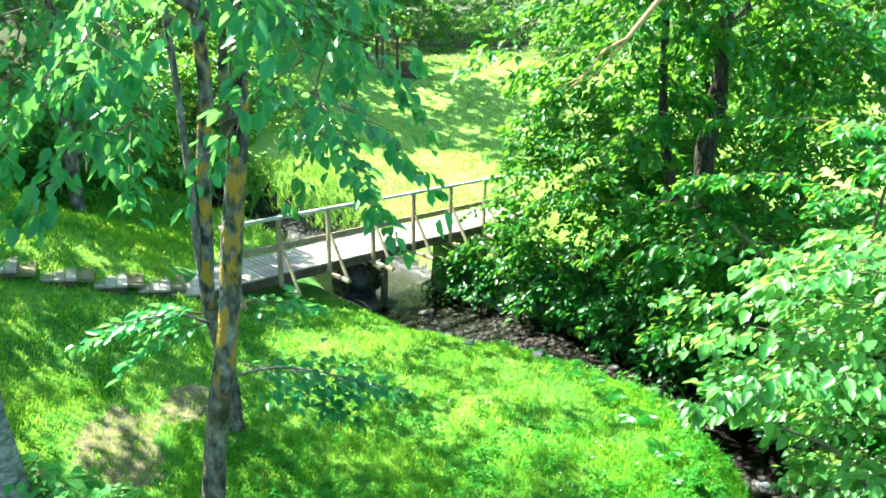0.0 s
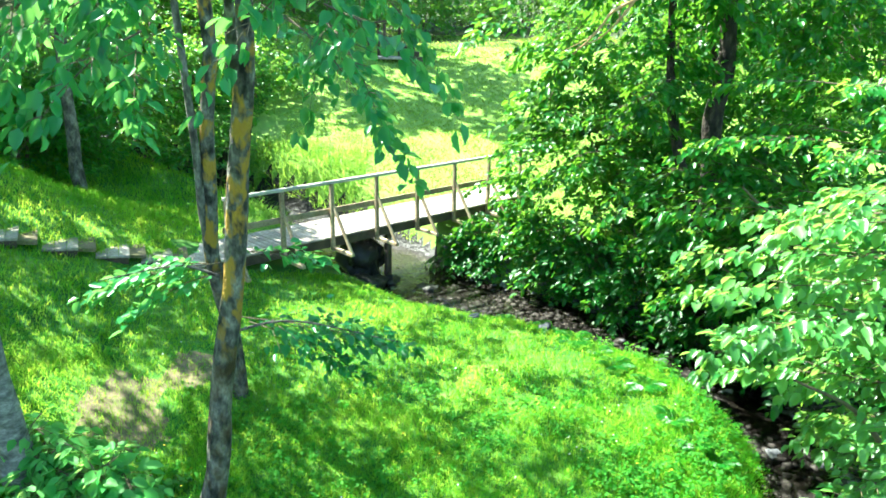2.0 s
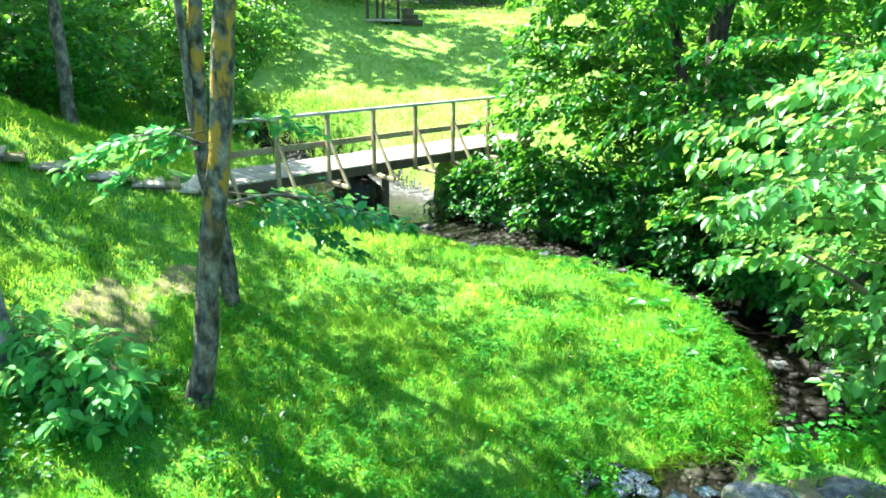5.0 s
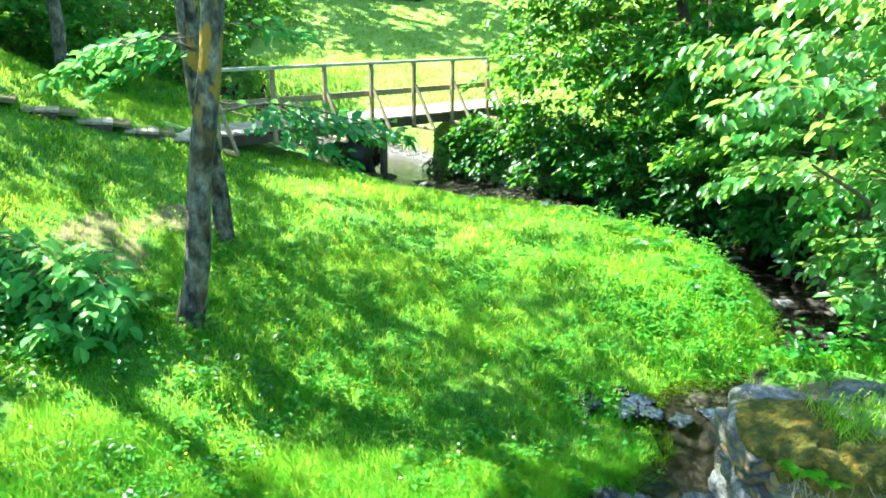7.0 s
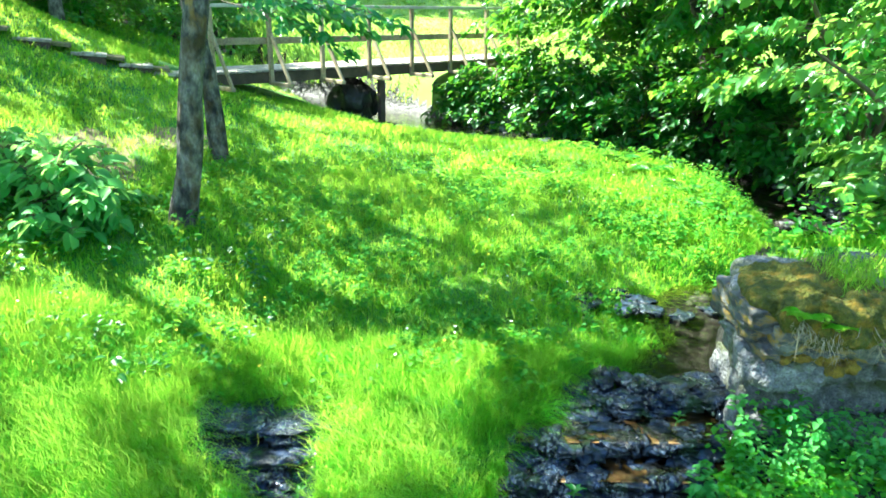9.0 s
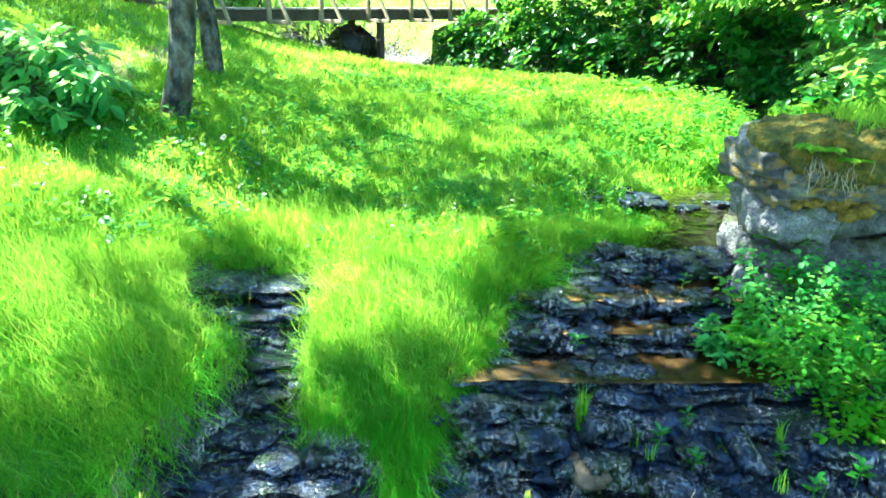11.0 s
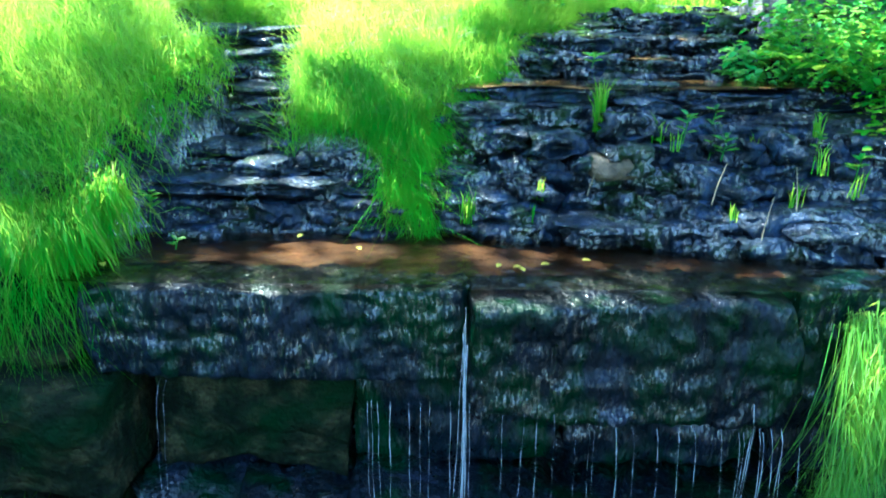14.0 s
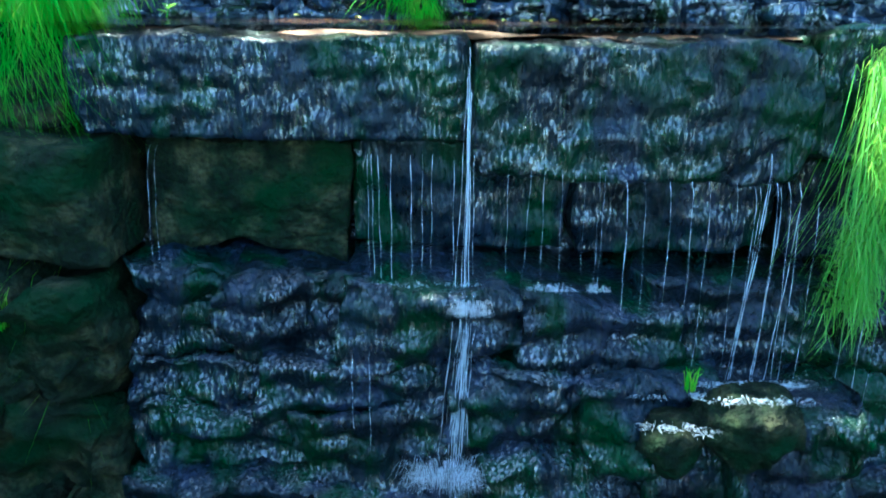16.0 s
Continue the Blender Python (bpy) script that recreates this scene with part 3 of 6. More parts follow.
fys = (gy[:-1, :-1] + gy[1:, 1:]) / 2


def bare_patch(x, y):
    return (1.1 * np.exp(-(((x + 4.1) / 0.9) ** 2 + ((y - 8.5) / 1.4) ** 2)) + 0.9 * np.exp(-(((x + 3.4) / 0.5) ** 2 + ((y - 9.8) / 0.5) ** 2)) + 0.9 * np.exp(-(((x + 2.9) / 0.55) ** 2 + ((y - 12.6) / 0.35) ** 2))
            + np.exp(-(((x - 3.4) / 0.8) ** 2 + ((y - 5.2) / 0.4) ** 2)) + 1.1 * np.exp(-((x - 1.7) / 0.5) ** 2 - ((y - 6.3) / 0.16) ** 2))


sd, swz, shw = to_stream(fxs, fys)
slot = np.zeros(fxs.shape, dtype=np.int32)
slot[bare_patch(fxs, fys) + 0.22 * wob(fxs, fys, 3.3) + 0.12 * wob(fxs, fys, 9.0) > 0.78] = 1
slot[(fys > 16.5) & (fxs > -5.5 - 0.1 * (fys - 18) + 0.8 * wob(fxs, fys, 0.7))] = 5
slot[(sd > 2.0) & ((fxs < -11.5 + 0.2 * (fys - 16)) & (fys > 16) | (fys > 36))] = 4
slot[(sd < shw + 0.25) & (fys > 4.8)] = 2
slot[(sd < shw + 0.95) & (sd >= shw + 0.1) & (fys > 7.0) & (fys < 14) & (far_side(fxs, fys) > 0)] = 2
slot[(fxs > chute_left(fys) - 0.14) & (fxs < chute_right(fys) + 0.08) & (fys < 4.8)] = 3
slot[(fxs > -1.0) & (fxs < 0.1) & (fys < mound_foot(fxs) + 0.05)] = 3
slot[(fxs > cascade_left(fys)) & (fys < 4.5) & (fxs < 5)] = 3
slot[(fys < 2.95) & (np.abs(fxs) < 2.4)] = 3
slot[(fys < 1.2) & (np.abs(fxs) < 2.4)] = 2
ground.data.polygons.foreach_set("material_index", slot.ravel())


# ---- stone wall below the lip ----
wall = empty("wall_stone", (0, 2.4, -2.7), "dark wet stone retaining wall under the waterfall", "stone wall", "", "structure")
BLOCKS = [
    # lip course
    (-1.56, 0.215, 2.36, 2.62, -0.47, -0.022), (0.2, 1.66, 2.24, 2.6, -0.62, -0.04), (1.64, 3.3, 2.3, 2.7, -0.55, 0.02), (-3.4, -1.54, 2.4, 2.95, -0.44, 0.06),
    # second course, set back
    (-1.3, -0.36, 2.5, 3.0, -1.03, -0.49), (-0.34, 0.7, 2.56, 3.0, -1.02, -0.5), (0.72, 1.7, 2.58, 3.0, -1.05, -0.64), (1.72, 3.2, 2.5, 3.0, -1.05, -0.57),
    (-2.3, -1.36, 2.2, 2.9, -1.0, -0.45), (-3.6, -2.32, 2.25, 2.9, -0.98, -0.44),
]
# third course, stepping out
BLOCKS += [
    (-1.34, -0.78, 2.26, 3.0, -1.5, -1.04), (-0.86, -0.28, 2.16, 3.0, -1.46, -1.06), (-0.36, 0.44, 2.0, 3.0, -1.4, -1.05), (0.38, 1.12, 2.0, 3.0, -1.42, -1.1), (1.06, 1.94, 2.2, 3.0, -1.52, -1.07), (1.9, 3.2, 2.15, 3.0, -1.52, -1.06),
    (-2.4, -1.36, 2.05, 2.9, -1.62, -1.01), (-3.6, -2.4, 2.1, 2.9, -1.62, -1.0),
    # fourth course
    (-1.36, -0.66, 2.2, 3.0, -1.74, -1.46), (-0.74, 0.12, 2.05, 3.0, -1.7, -1.42), (0.05, 0.78, 1.94, 3.0, -1.78, -1.36), (0.72, 1.34, 1.84, 3.0, -1.86, -1.4), (1.3, 1.84, 1.68, 3.0, -1.95, -1.44), (1.84, 3.2, 2.08, 3.0, -1.97, -1.48),
    (-2.5, -1.34, 1.98, 2.9, -2.17, -1.6), (-3.6, -2.48, 2.0, 2.9, -2.17, -1.6),
]
# foot
BLOCKS += [
    (-1.38, -0.48, 2.12, 3.0, -2.05, -1.7), (-0.56, 0.32, 1.98, 3.0, -2.1, -1.66), (0.24, 1.05, 1.84, 3.0, -2.2, -1.74), (0.98, 1.92, 1.78, 3.0, -2.3, -1.82), (1.88, 3.2, 1.95, 3.0, -2.5, -1.93),
    (-2.6, -1.34, 1.9, 2.9, -2.8, -2.13), (-1.4, 0.22, 1.95, 3.0, -2.45, -2.0), (0.18, 1.62, 1.72, 3.0, -2.6, -2.15), (1.56, 3.2, 1.8, 3.0, -2.85, -2.25), (-3.6, -2.6, 1.92, 2.9, -2.8, -2.13), (-1.4, 1.7, 1.8, 3.0, -2.9, -2.4),
]
for i, (x0, x1, y0, y1, z0, z1) in enumerate(BLOCKS):
    big = (x1 - x0) > 1.2
    ob = stone("stone_block", x0, x1, y0, y1, z0, z1, DARKSTONE if i in (3, 4, 8, 9, 16, 17, 24, 25, 31, 35, 37) else WALLROCK, i + 1.0, wall, (64 if big else 34, 5, 24 if z1 - z0 > 0.4 else 18), 0.18 if i > 9 else 0.09, 0.14 if i < 4 else 0.06, "", 0.02 if i > 9 else 0.004, (0, 0, 0), 0.024 if i < 4 or i > 9 else 0.01)
    ob.matrix_parent_inverse = Matrix.Translation((0, -2.4, 2.7))

for x0, x1, y0, y1, z0, z1, sd in ((1.14, 1.56, 1.6, 2.0, -1.66, -1.36, 41.0), (0.9, 1.2, 1.66, 2.0, -1.72, -1.48, 42.0)):
    ob = stone("ledge_stone", x0, x1, y0, y1, z0, z1, DARKSTONE, sd, wall, (16, 12, 10), 0.12, 1.1, "rounded olive stone under the splash")
    ob.matrix_parent_inverse = Matrix.Translation((0, -2.4, 2.7))

# ---- cascade slabs ----
rng = np.random.default_rng(5)
SLABS = [stone_mesh("slab", WET_SLAB, 20 + i * 1.7, (1, 1, 1), (13, 7, 5), 0.17, 0.18) for i in range(14)]
RISERS = [stone_mesh("slab", WET_SLAB, 47 + i * 1.9, (1, 1, 1), (14, 7, 6), 0.22, 0.22) for i in range(8)]


def forward(x, z):
    """How far the cascade's foot comes out toward the lip here."""
    return float(np.interp(x, [0.15, 0.6, 1.0, 1.45, 1.9, 3.3], [0.0, 0.07, 0.22, 0.37, 0.47, 0.58])) * max(0.0, 1 - z / 0.6)


def slab_row(parent, y, z, x0, x1, depth, thick, wide, jitter, keep=1.0, shapes=SLABS):
    x = x0
    while x < x1:
        w = rng.uniform(*wide)
        if rng.random() < keep:
            ob = new("slab", shapes[rng.integers(len(shapes))])
            dy = rng.normal(0, jitter) - (forward(x + w / 2, z) if x > 0 else 0.0)
            ob.matrix_basis = pose(x + w / 2, y + depth / 2 + dy, z - thick / 2 + rng.normal(0, 0.012), rng.normal(0, 1.8), rng.normal(0, 1.8), rng.normal(0, 5)) @ Matrix.Diagonal((w * 1.12, depth * rng.uniform(0.9, 1.15), thick * rng.uniform(0.9, 1.35), 1))
            ob.parent = parent
            ob.matrix_parent_inverse = Matrix.Translation(-parent.location)
        x += w


cascade = empty("rock_cascade", (1.2, 3.6, 0.0), "wide stepped cascade of dark wet layered slabs", "rock cascade", "", "structure")
for y, z, thick, wide in ((3.04, 0.08, 0.13, (0.12, 0.4)), (3.09, 0.155, 0.12, (0.15, 0.6)), (3.14, 0.23, 0.13, (0.1, 0.4)), (3.19, 0.305, 0.11, (0.2, 0.7)), (3.25, 0.38, 0.13, (0.1, 0.4)), (3.3, 0.455, 0.12, (0.15, 0.5)), (3.35, 0.53, 0.12, (0.12, 0.45)), (3.41, 0.595, 0.11, (0.25, 0.8)), (3.52, 0.645, 0.08, (0.25, 0.6))):
    slab_row(cascade, y, z, float(cascade_left(y)) + 0.02, 3.3, 0.4, thick, wide, 0.075)
# three broad treads with ragged risers between them
for y, z, depth in ((3.64, 0.712, 0.42), (3.82, 0.705, 0.34), (4.08, 0.828, 0.3), (4.4, 0.938, 0.34), (4.58, 0.942, 0.3)):
    slab_row(cascade, y, z, float(cascade_left(y)) - 0.03, float(cascade_right(y)) + 0.1, depth, 0.07, (0.2, 0.6), 0.03)
for y, z, thick, jitter in ((3.99, 0.765, 0.09, 0.03), (4.03, 0.845, 0.09, 0.035), (4.29, 0.89, 0.08, 0.03), (4.33, 0.955, 0.08, 0.035), (4.72, 0.99, 0.08, 0.03), (4.78, 1.05, 0.08, 0.04), (4.98, 1.085, 0.07, 0.05)):
    slab_row(cascade, y, z, float(cascade_left(y)) - 0.03, float(cascade_right(y)) + (0.1 if y < 4.6 else -0.1), 0.26, thick, (0.1, 0.34), jitter, 1.0, RISERS)
chute = empty("rock_chute", (-1.1, 3.8, 0.0), "narrow chute of stacked dark wet slabs", "rock cascade", "", "structure")
for y, z, x0, x1, thick, wide in ((3.0, 0.05, -1.5, -0.5, 0.1, (0.12, 0.3)), (3.08, 0.17, -1.68, -0.5, 0.12, (0.14, 0.4)), (3.14, 0.28, -1.6, -0.6, 0.07, (0.4, 0.8)), (3.3, 0.35, -1.4, -0.55, 0.08, (0.25, 0.5)), (3.48, 0.42, -1.36, -0.66, 0.08, (0.3, 0.6)), (3.62, 0.52, -1.2, -0.72, 0.08, (0.2, 0.4)),
                                  (3.84, 0.6, -1.25, -0.76, 0.08, (0.3, 0.5)), (3.94, 0.69, -1.2, -0.8, 0.09, (0.2, 0.4)), (4.14, 0.77, -1.5, -0.84, 0.08, (0.2, 0.5)), (4.24, 0.87, -1.6, -0.86, 0.09, (0.3, 0.6)), (4.42, 0.94, -1.68, -0.9, 0.07, (0.3, 0.6)), (4.55, 1.0, -1.68, -0.92, 0.08, (0.4, 0.7))):
    slab_row(chute, y, z, x0, x1, 0.4, thick, wide, 0.05)
# dark ledges under the turf of the mound
for y, z, x0, x1, thick in ((3.06, 0.06, -0.62, -0.12, 0.1), (3.12, 0.17, -0.6, -0.16, 0.1), (3.14, 0.3, -0.62, -0.18, 0.12), (3.24, 0.4, -0.68, -0.24, 0.09)):
    slab_row(chute, y, z, x0, x1, 0.3, thick, (0.14, 0.3), 0.04, 0.85)

# ---- limestone outcrop ----
outcrop = empty("rock_outcrop", (3.0, 4.6, 0.9), "layered limestone outcrop with a mossy top", "rock", "", "")
LAYERS = [
    (2.3, 4.9, 0.36, 0.86, 1.08, DRYROCK, (0.5, 0.9)), (2.36, 4.9, 0.46, 1.06, 1.3, DRYROCK, (0.5, 0.9)), (2.6, 4.9, 0.58, 1.28, 1.47, DRYROCK, (0.5, 0.9)),
    (2.26, 4.9, 0.2, 1.44, 1.68, DRYROCK, (0.55, 0.9)), (2.3, 4.9, 0.14, 1.65, 1.76, LICHEN_ROCK, (0.35, 0.7)), (2.22, 4.9, 0.02, 1.74, 1.88, LICHEN_ROCK, (0.3, 0.6)), (2.2, 4.9, 0.06, 1.86, 2.0, LICHEN_ROCK, (0.3, 0.55)),
]


def crop_front(x):
    """The upper ledge's front line."""
    return float(np.interp(x, [2.2, 2.4, 2.65, 4.9], [4.5, 4.1, 4.13, 4.22]))


ro = np.random.default_rng(9)
for i, (x0, x1, inset, z0, z1, rock, wide) in enumerate(LAYERS):
    x = x0
    while x < x1 - 0.05:
        w = min(ro.uniform(*wide) * (0.5 if x < x0 + 0.1 else 1.0), x1 - x)
        y0 = crop_front(x + w * 0.4) + inset + ro.normal(0, 0.035)
        ob = stone("rock_layer", x, x + w + 0.03, y0, min(5.4, y0 + 0.75 + (x - x0)), z0 - 0.01, z1 + 0.01 + ro.normal(0, 0.012), rock, 60 + i * 2.3 + x, outcrop, (20, 12, 9), 0.2, 0.12, "", 0.006, (0, ro.normal(0, 1.5), 0), 0.03)
        ob.matrix_parent_inverse = Matrix.Translation((-3.0, -4.6, -0.9))
        x += w
for x0, x1, y0, y1, z0, z1, sd in ((2.26, 3.4, 4.3, 5.3, 1.9, 2.1, 75), (3.1, 4.95, 4.25, 5.3, 1.9, 2.15, 76)):
    ob = stone("cap_rock", x0, x1, y0, y1, z0, z1, DRYROCK, sd, outcrop, (36, 24, 8), 0.22, 0.45, "flat grey weathered limestone top", 0.0, (2, 0, -8), 0.025)
    ob.matrix_parent_inverse = Matrix.Translation((-3.0, -4.6, -0.9))
for x0, x1, y0, y1, z0, z1, sd in ((2.38, 2.62, 4.22, 4.4, 1.66, 1.73, 78), (2.55, 2.86, 4.2, 4.36, 1.65, 1.75, 79), (2.72, 2.92, 4.16, 4.32, 1.6, 1.7, 80)):
    ob = stone("moss_tuft", x0, x1, y0, y1, z0, z1, MOSS_GOLD, sd, outcrop, (16, 12, 7), 0.26, 0.8, "golden yellow moss on the ledge", 0.0, (6, 0, 0), 0.04)
    ob.matrix_parent_inverse = Matrix.Translation((-3.0, -4.6, -0.9))
for x0, x1, y0, y1, z0, z1, sd in ((2.24, 3.05, 4.26, 4.95, 1.88, 2.19, 71), (2.4, 3.1, 4.04, 4.55, 1.84, 2.19, 72), (2.8, 3.5, 4.08, 4.45, 1.88, 2.2, 73), (3.3, 4.2, 4.1, 4.5, 1.9, 2.24, 74), (4.0, 4.9, 4.12, 4.55, 1.9, 2.26, 77)):
    ob = stone("moss_cap", x0, x1, y0, y1, z0, z1, MOSS, sd, outcrop, (30, 20, 10), 0.16, 0.75, "olive and orange moss cushion", 0.0, (3, 0, 0), 0.03)
    ob.matrix_parent_inverse = Matrix.Translation((-3.0, -4.6, -0.9))


# ---- water ----
def sheet(name, xs, ys, level, label, keep, amp=0.004, fluid=None):
    b = Build()
    X, Y = np.meshgrid(xs, ys)
    Z = level(X, Y) + amp * wob(X, Y, 9.0)
    ok = keep(X, Y)
    n = len(xs)
    cells = []
    for j in range(len(ys) - 1):
        for i in range(n - 1):
            if ok[j, i] or ok[j + 1, i + 1]:
                a = j * n + i
                cells.append((a, a + 1, a + n + 1, a + n))
    b.add(np.stack([X, Y, Z], -1).reshape(-1, 3), np.array(cells))
    ob = b.part(name, fluid or WATER, None, label, True)
    ob.visible_shadow = False
    return tagged(ob, "", "water", "", "structure")


sheet("water_pool", np.arange(-1.6, 3.3, 0.06), np.arange(2.28, 3.25, 0.05), lambda x, y: 0.022 + 0 * x, "shallow brown pool behind the stone lip", lambda x, y: (y > 2.37) | (x > 0.2))
sheet("water_stream", np.arange(-14, 7, 0.14), np.arange(4.85, 25, 0.14), lambda x, y: to_stream(x, y)[1], "shallow clear brook over a brown stony bed", lambda x, y: to_stream(x, y)[0] < to_stream(x, y)[2] + 0.25, 0.006, BROOK)

# silt on the pool floor
b = Build()
X, Y = np.meshgrid(np.linspace(-1.5, 3.2, 60), np.linspace(2.5, 3.15, 14))
n = 60
q = (np.arange(13)[:, None] * n + np.arange(59)[None]).ravel()
b.add(np.stack([X, Y, -0.035 + 0.018 * wob(X, Y, 5.0)], -1).reshape(-1, 3), np.stack([q, q + 1, q + n + 1, q + n], -1))
tagged(b.part("pool_bed", SILT, None, "orange-brown silt on the pool floor", True), "", "silt", "", "structure")

# thin water on the cascade's treads, over brown silt
b, silt = Build(), Build()
for y0, y1, z in ((3.6, 4.02, 0.73), (4.04, 4.32, 0.85), (4.36, 4.78, 0.962)):
    xs, ys = np.linspace(float(cascade_left(y0)), float(cascade_right(y0)) + 0.1, 60), np.linspace(y0, y1, 12)
    X, Y = np.meshgrid(xs, ys)
    q = (np.arange(11)[:, None] * 60 + np.arange(59)[None]).ravel()
    q = np.stack([q, q + 1, q + 61, q + 60], -1)
    b.add(np.stack([X, Y, z + 0.004 * wob(X, Y, 6.0)], -1).reshape(-1, 3), q)
    silt.add(np.stack([X, Y, z - 0.012 + 0.018 * wob(X, Y, 5.0, z * 9)], -1).reshape(-1, 3), q)
tagged(silt.part("tread_silt", OCHRE, None, "ochre-brown silt lying on the stone steps", True), "", "silt", "", "structure")
film = b.part("water_cascade", WATER, None, "thin sheets of water on the stone steps", True)
film.visible_shadow = False
tagged(film, "", "water", "", "structure")

# falling water
fall = empty("waterfall", (0.2, 2.2, -0.02), "thin bright threads of water falling over the lip", "waterfall", "", "")


def strand(x, y, z0, z1, w, drift=0.0, push=0.0, parent=fall):
    t = np.linspace(0, 1, 22)
    p = np.stack([x + drift * t + 0.002 * np.sin(t * 13 + x * 40), y - push * np.sqrt(t) + 0 * t, z0 + (z1 - z0) * t], -1)
    b = Build()
    beads = np.abs(np.sin(t * rng.uniform(7, 15) + rng.uniform(0, 6))) ** 1.5 * rng.uniform(0.25, 1.0, 22)
    tube(b, p, w * rng.uniform(0.35, 0.75) * (0.12 + 0.9 * beads), 5)
    ob = b.part("strand", FALL, parent, "", True)
    ob.matrix_parent_inverse = Matrix.Translation(-parent.location)


for i in range(8):
    strand(0.2 + rng.normal(0, 0.008), 2.27, 0.02 - 0.3 * rng.random(), -1.2, 0.0065, rng.normal(-0.012, 0.012), 0.22)
for i in range(26):
    strand(0.19 + rng.normal(0, 0.022), 1.99, -1.14 - 0.1 * rng.random(), -1.6 - 0.6 * rng.random(), 0.006, rng.normal(-0.045, 0.026), rng.uniform(0.03, 0.12))
for px, w, lean in ((650, 3, 0), (657, 4, 4), (668, 6, 8), (690, 6, 0), (725, 5, 3), (745, 3, 0), (762, 3, -4), (800, 7, 0), (835, 4, 2), (895, 4, 0), (935, 5, -26), (958, 5, 0), (990, 4, 0), (1030, 3, 0), (1055, 4, 0), (1064, 3, -4)):
    strand((px - 784) * 0.00245 + 0.1, 2.24, -0.56 if px > 860 else -0.5, -1.12, w * 0.0009, lean * 0.001, 0.05)
for px, w, lean, end in ((1100, 6, -16, -1.25), (1130, 3, -6, -1.3), (1175, 5, -20, -1.5), (1212, 6, -14, -1.45), (1243, 4, -30, -1.5), (1290, 5, -16, -1.45), (1360, 9, -42, -1.46), (1380, 5, -8, -1.46), (1398, 6, -22, -1.46), (1430, 5, -28, -1.46), (1500, 8, -10, -1.7), (1540, 6, -30, -1.7), (1562, 6, -20, -1.7), (625, 3, 10, -1.6), (655, 4, 8, -1.7), (245, 3, 6, -1.0), (258, 2, 4, -1.0)):
    x = (px - 784) * 0.00245 + 0.1
    top = -0.6 if px > 1000 else (-0.5 if px < 300 else -1.3)
    strand(x, 2.2 if px > 1000 else (2.42 if px < 300 else 2.0), top, end, w * 0.0009, lean * 0.001, 0.15)


# ---- bridge ----
U = Vector((0.73, 0.683, 0)).normalized()
N = Vector((U.y, -U.x, 0))
P2 = Vector((-2.29, 14.56, 0))
DECK_Z = 2.84


def on_bridge(s, out, z):
    return P2 + U * (s * 1.145) + N * out + Vector((0, 0, z))


bridge = empty("footbridge", on_bridge(2, -0.6, 2.6), "narrow wooden footbridge with one braced handrail", "footbridge")
BOARD = bmesh.new()
box(BOARD, (0.118, 1.3, 0.035), Matrix.Identity(4))
board_mesh = bpy.data.meshes.new("board")
BOARD.to_mesh(board_mesh)
BOARD.free()
board_mesh.materials.append(DECK)
turn = math.atan2(U.y, U.x)
back = Matrix.Translation(-bridge.location)
s = -2.45
while s < 5.5:
    ob = new("board", board_mesh)
    ob.matrix_basis = Matrix.Translation(on_bridge(s, -0.62, DECK_Z - 0.018 + rng.normal(0, 0.003))) @ Matrix.Rotation(turn + rng.normal(0, 0.008), 4, "Z")
    ob.parent, ob.matrix_parent_inverse = bridge, back
    s += 0.128 / 1.145


def bpart(p, q, w, h, material, name, label="", up=(0, 0, 1)):
    ob = beam(p, q, w, h, material, name, bridge, label, up)
    ob.matrix_parent_inverse = back
    return ob


# bearers coloured dark to match the shade below the boards
for out in (-0.06, -1.15):
    bpart(on_bridge(-2.3, out, DECK_Z - 0.14), on_bridge(5.45, out, DECK_Z - 0.14), 0.1, 0.19, DARK_SHADED_WOOD, "stringer", "rough-sawn bearer, dark as the shade under the deck")
bpart(on_bridge(-2.05, 0.03, 3.97), on_bridge(5.2, 0.03, 3.97), 0.09, 0.06, RAILWOOD, "handrail", "silvered smooth handrail")
bpart(on_bridge(-2.05, -0.06, 3.36), on_bridge(5.2, -0.06, 3.36), 0.035, 0.12, WOOD, "mid_rail")
for i in range(-2, 6):
    bpart(on_bridge(i, 0.03, DECK_Z - 0.28), on_bridge(i, 0.03, 3.94), 0.08, 0.08, WOOD, "post", "", tuple(N))
    if i < 5:
        bpart(on_bridge(i, 0.0, DECK_Z - 0.24), on_bridge(i, 0.72, DECK_Z - 0.24), 0.08, 0.07, WOOD, "outrigger")
        bpart(on_bridge(i, 0.68, DECK_Z - 0.22), on_bridge(i, 0.06, 3.52), 0.075, 0.04, WOOD, "brace", "", (U.x, U.y, 0))
for out in (-0.1, -1.1):
    p = on_bridge(1.35, out, 0)
    bpart((p.x, p.y, 1.3), (p.x, p.y, DECK_Z - 0.24), 0.13, 0.13, DARK_SHADED_WOOD, "pier_post", "", tuple(N))

# abutment boulder in the brook under the bridge
for x0, x1, y0, y1, z0, z1, sd in ((-2.34, -1.36, 15.4, 16.3, 1.45, 2.42, 81), (-2.4, -1.2, 14.9, 15.9, 1.3, 1.75, 82), (-1.5, -0.9, 15.3, 15.9, 1.35, 1.62, 83), (-0.6, -0.1, 15.0, 15.4, 1.38, 1.58, 84)):
    tagged(stone("boulder", x0, x1, y0, y1, z0, z1, BOULDER, sd, None, (14, 12, 9), 0.16, 0.9, "dark wet boulder lying in the brook"), "", "boulder", "boulders in the brook")

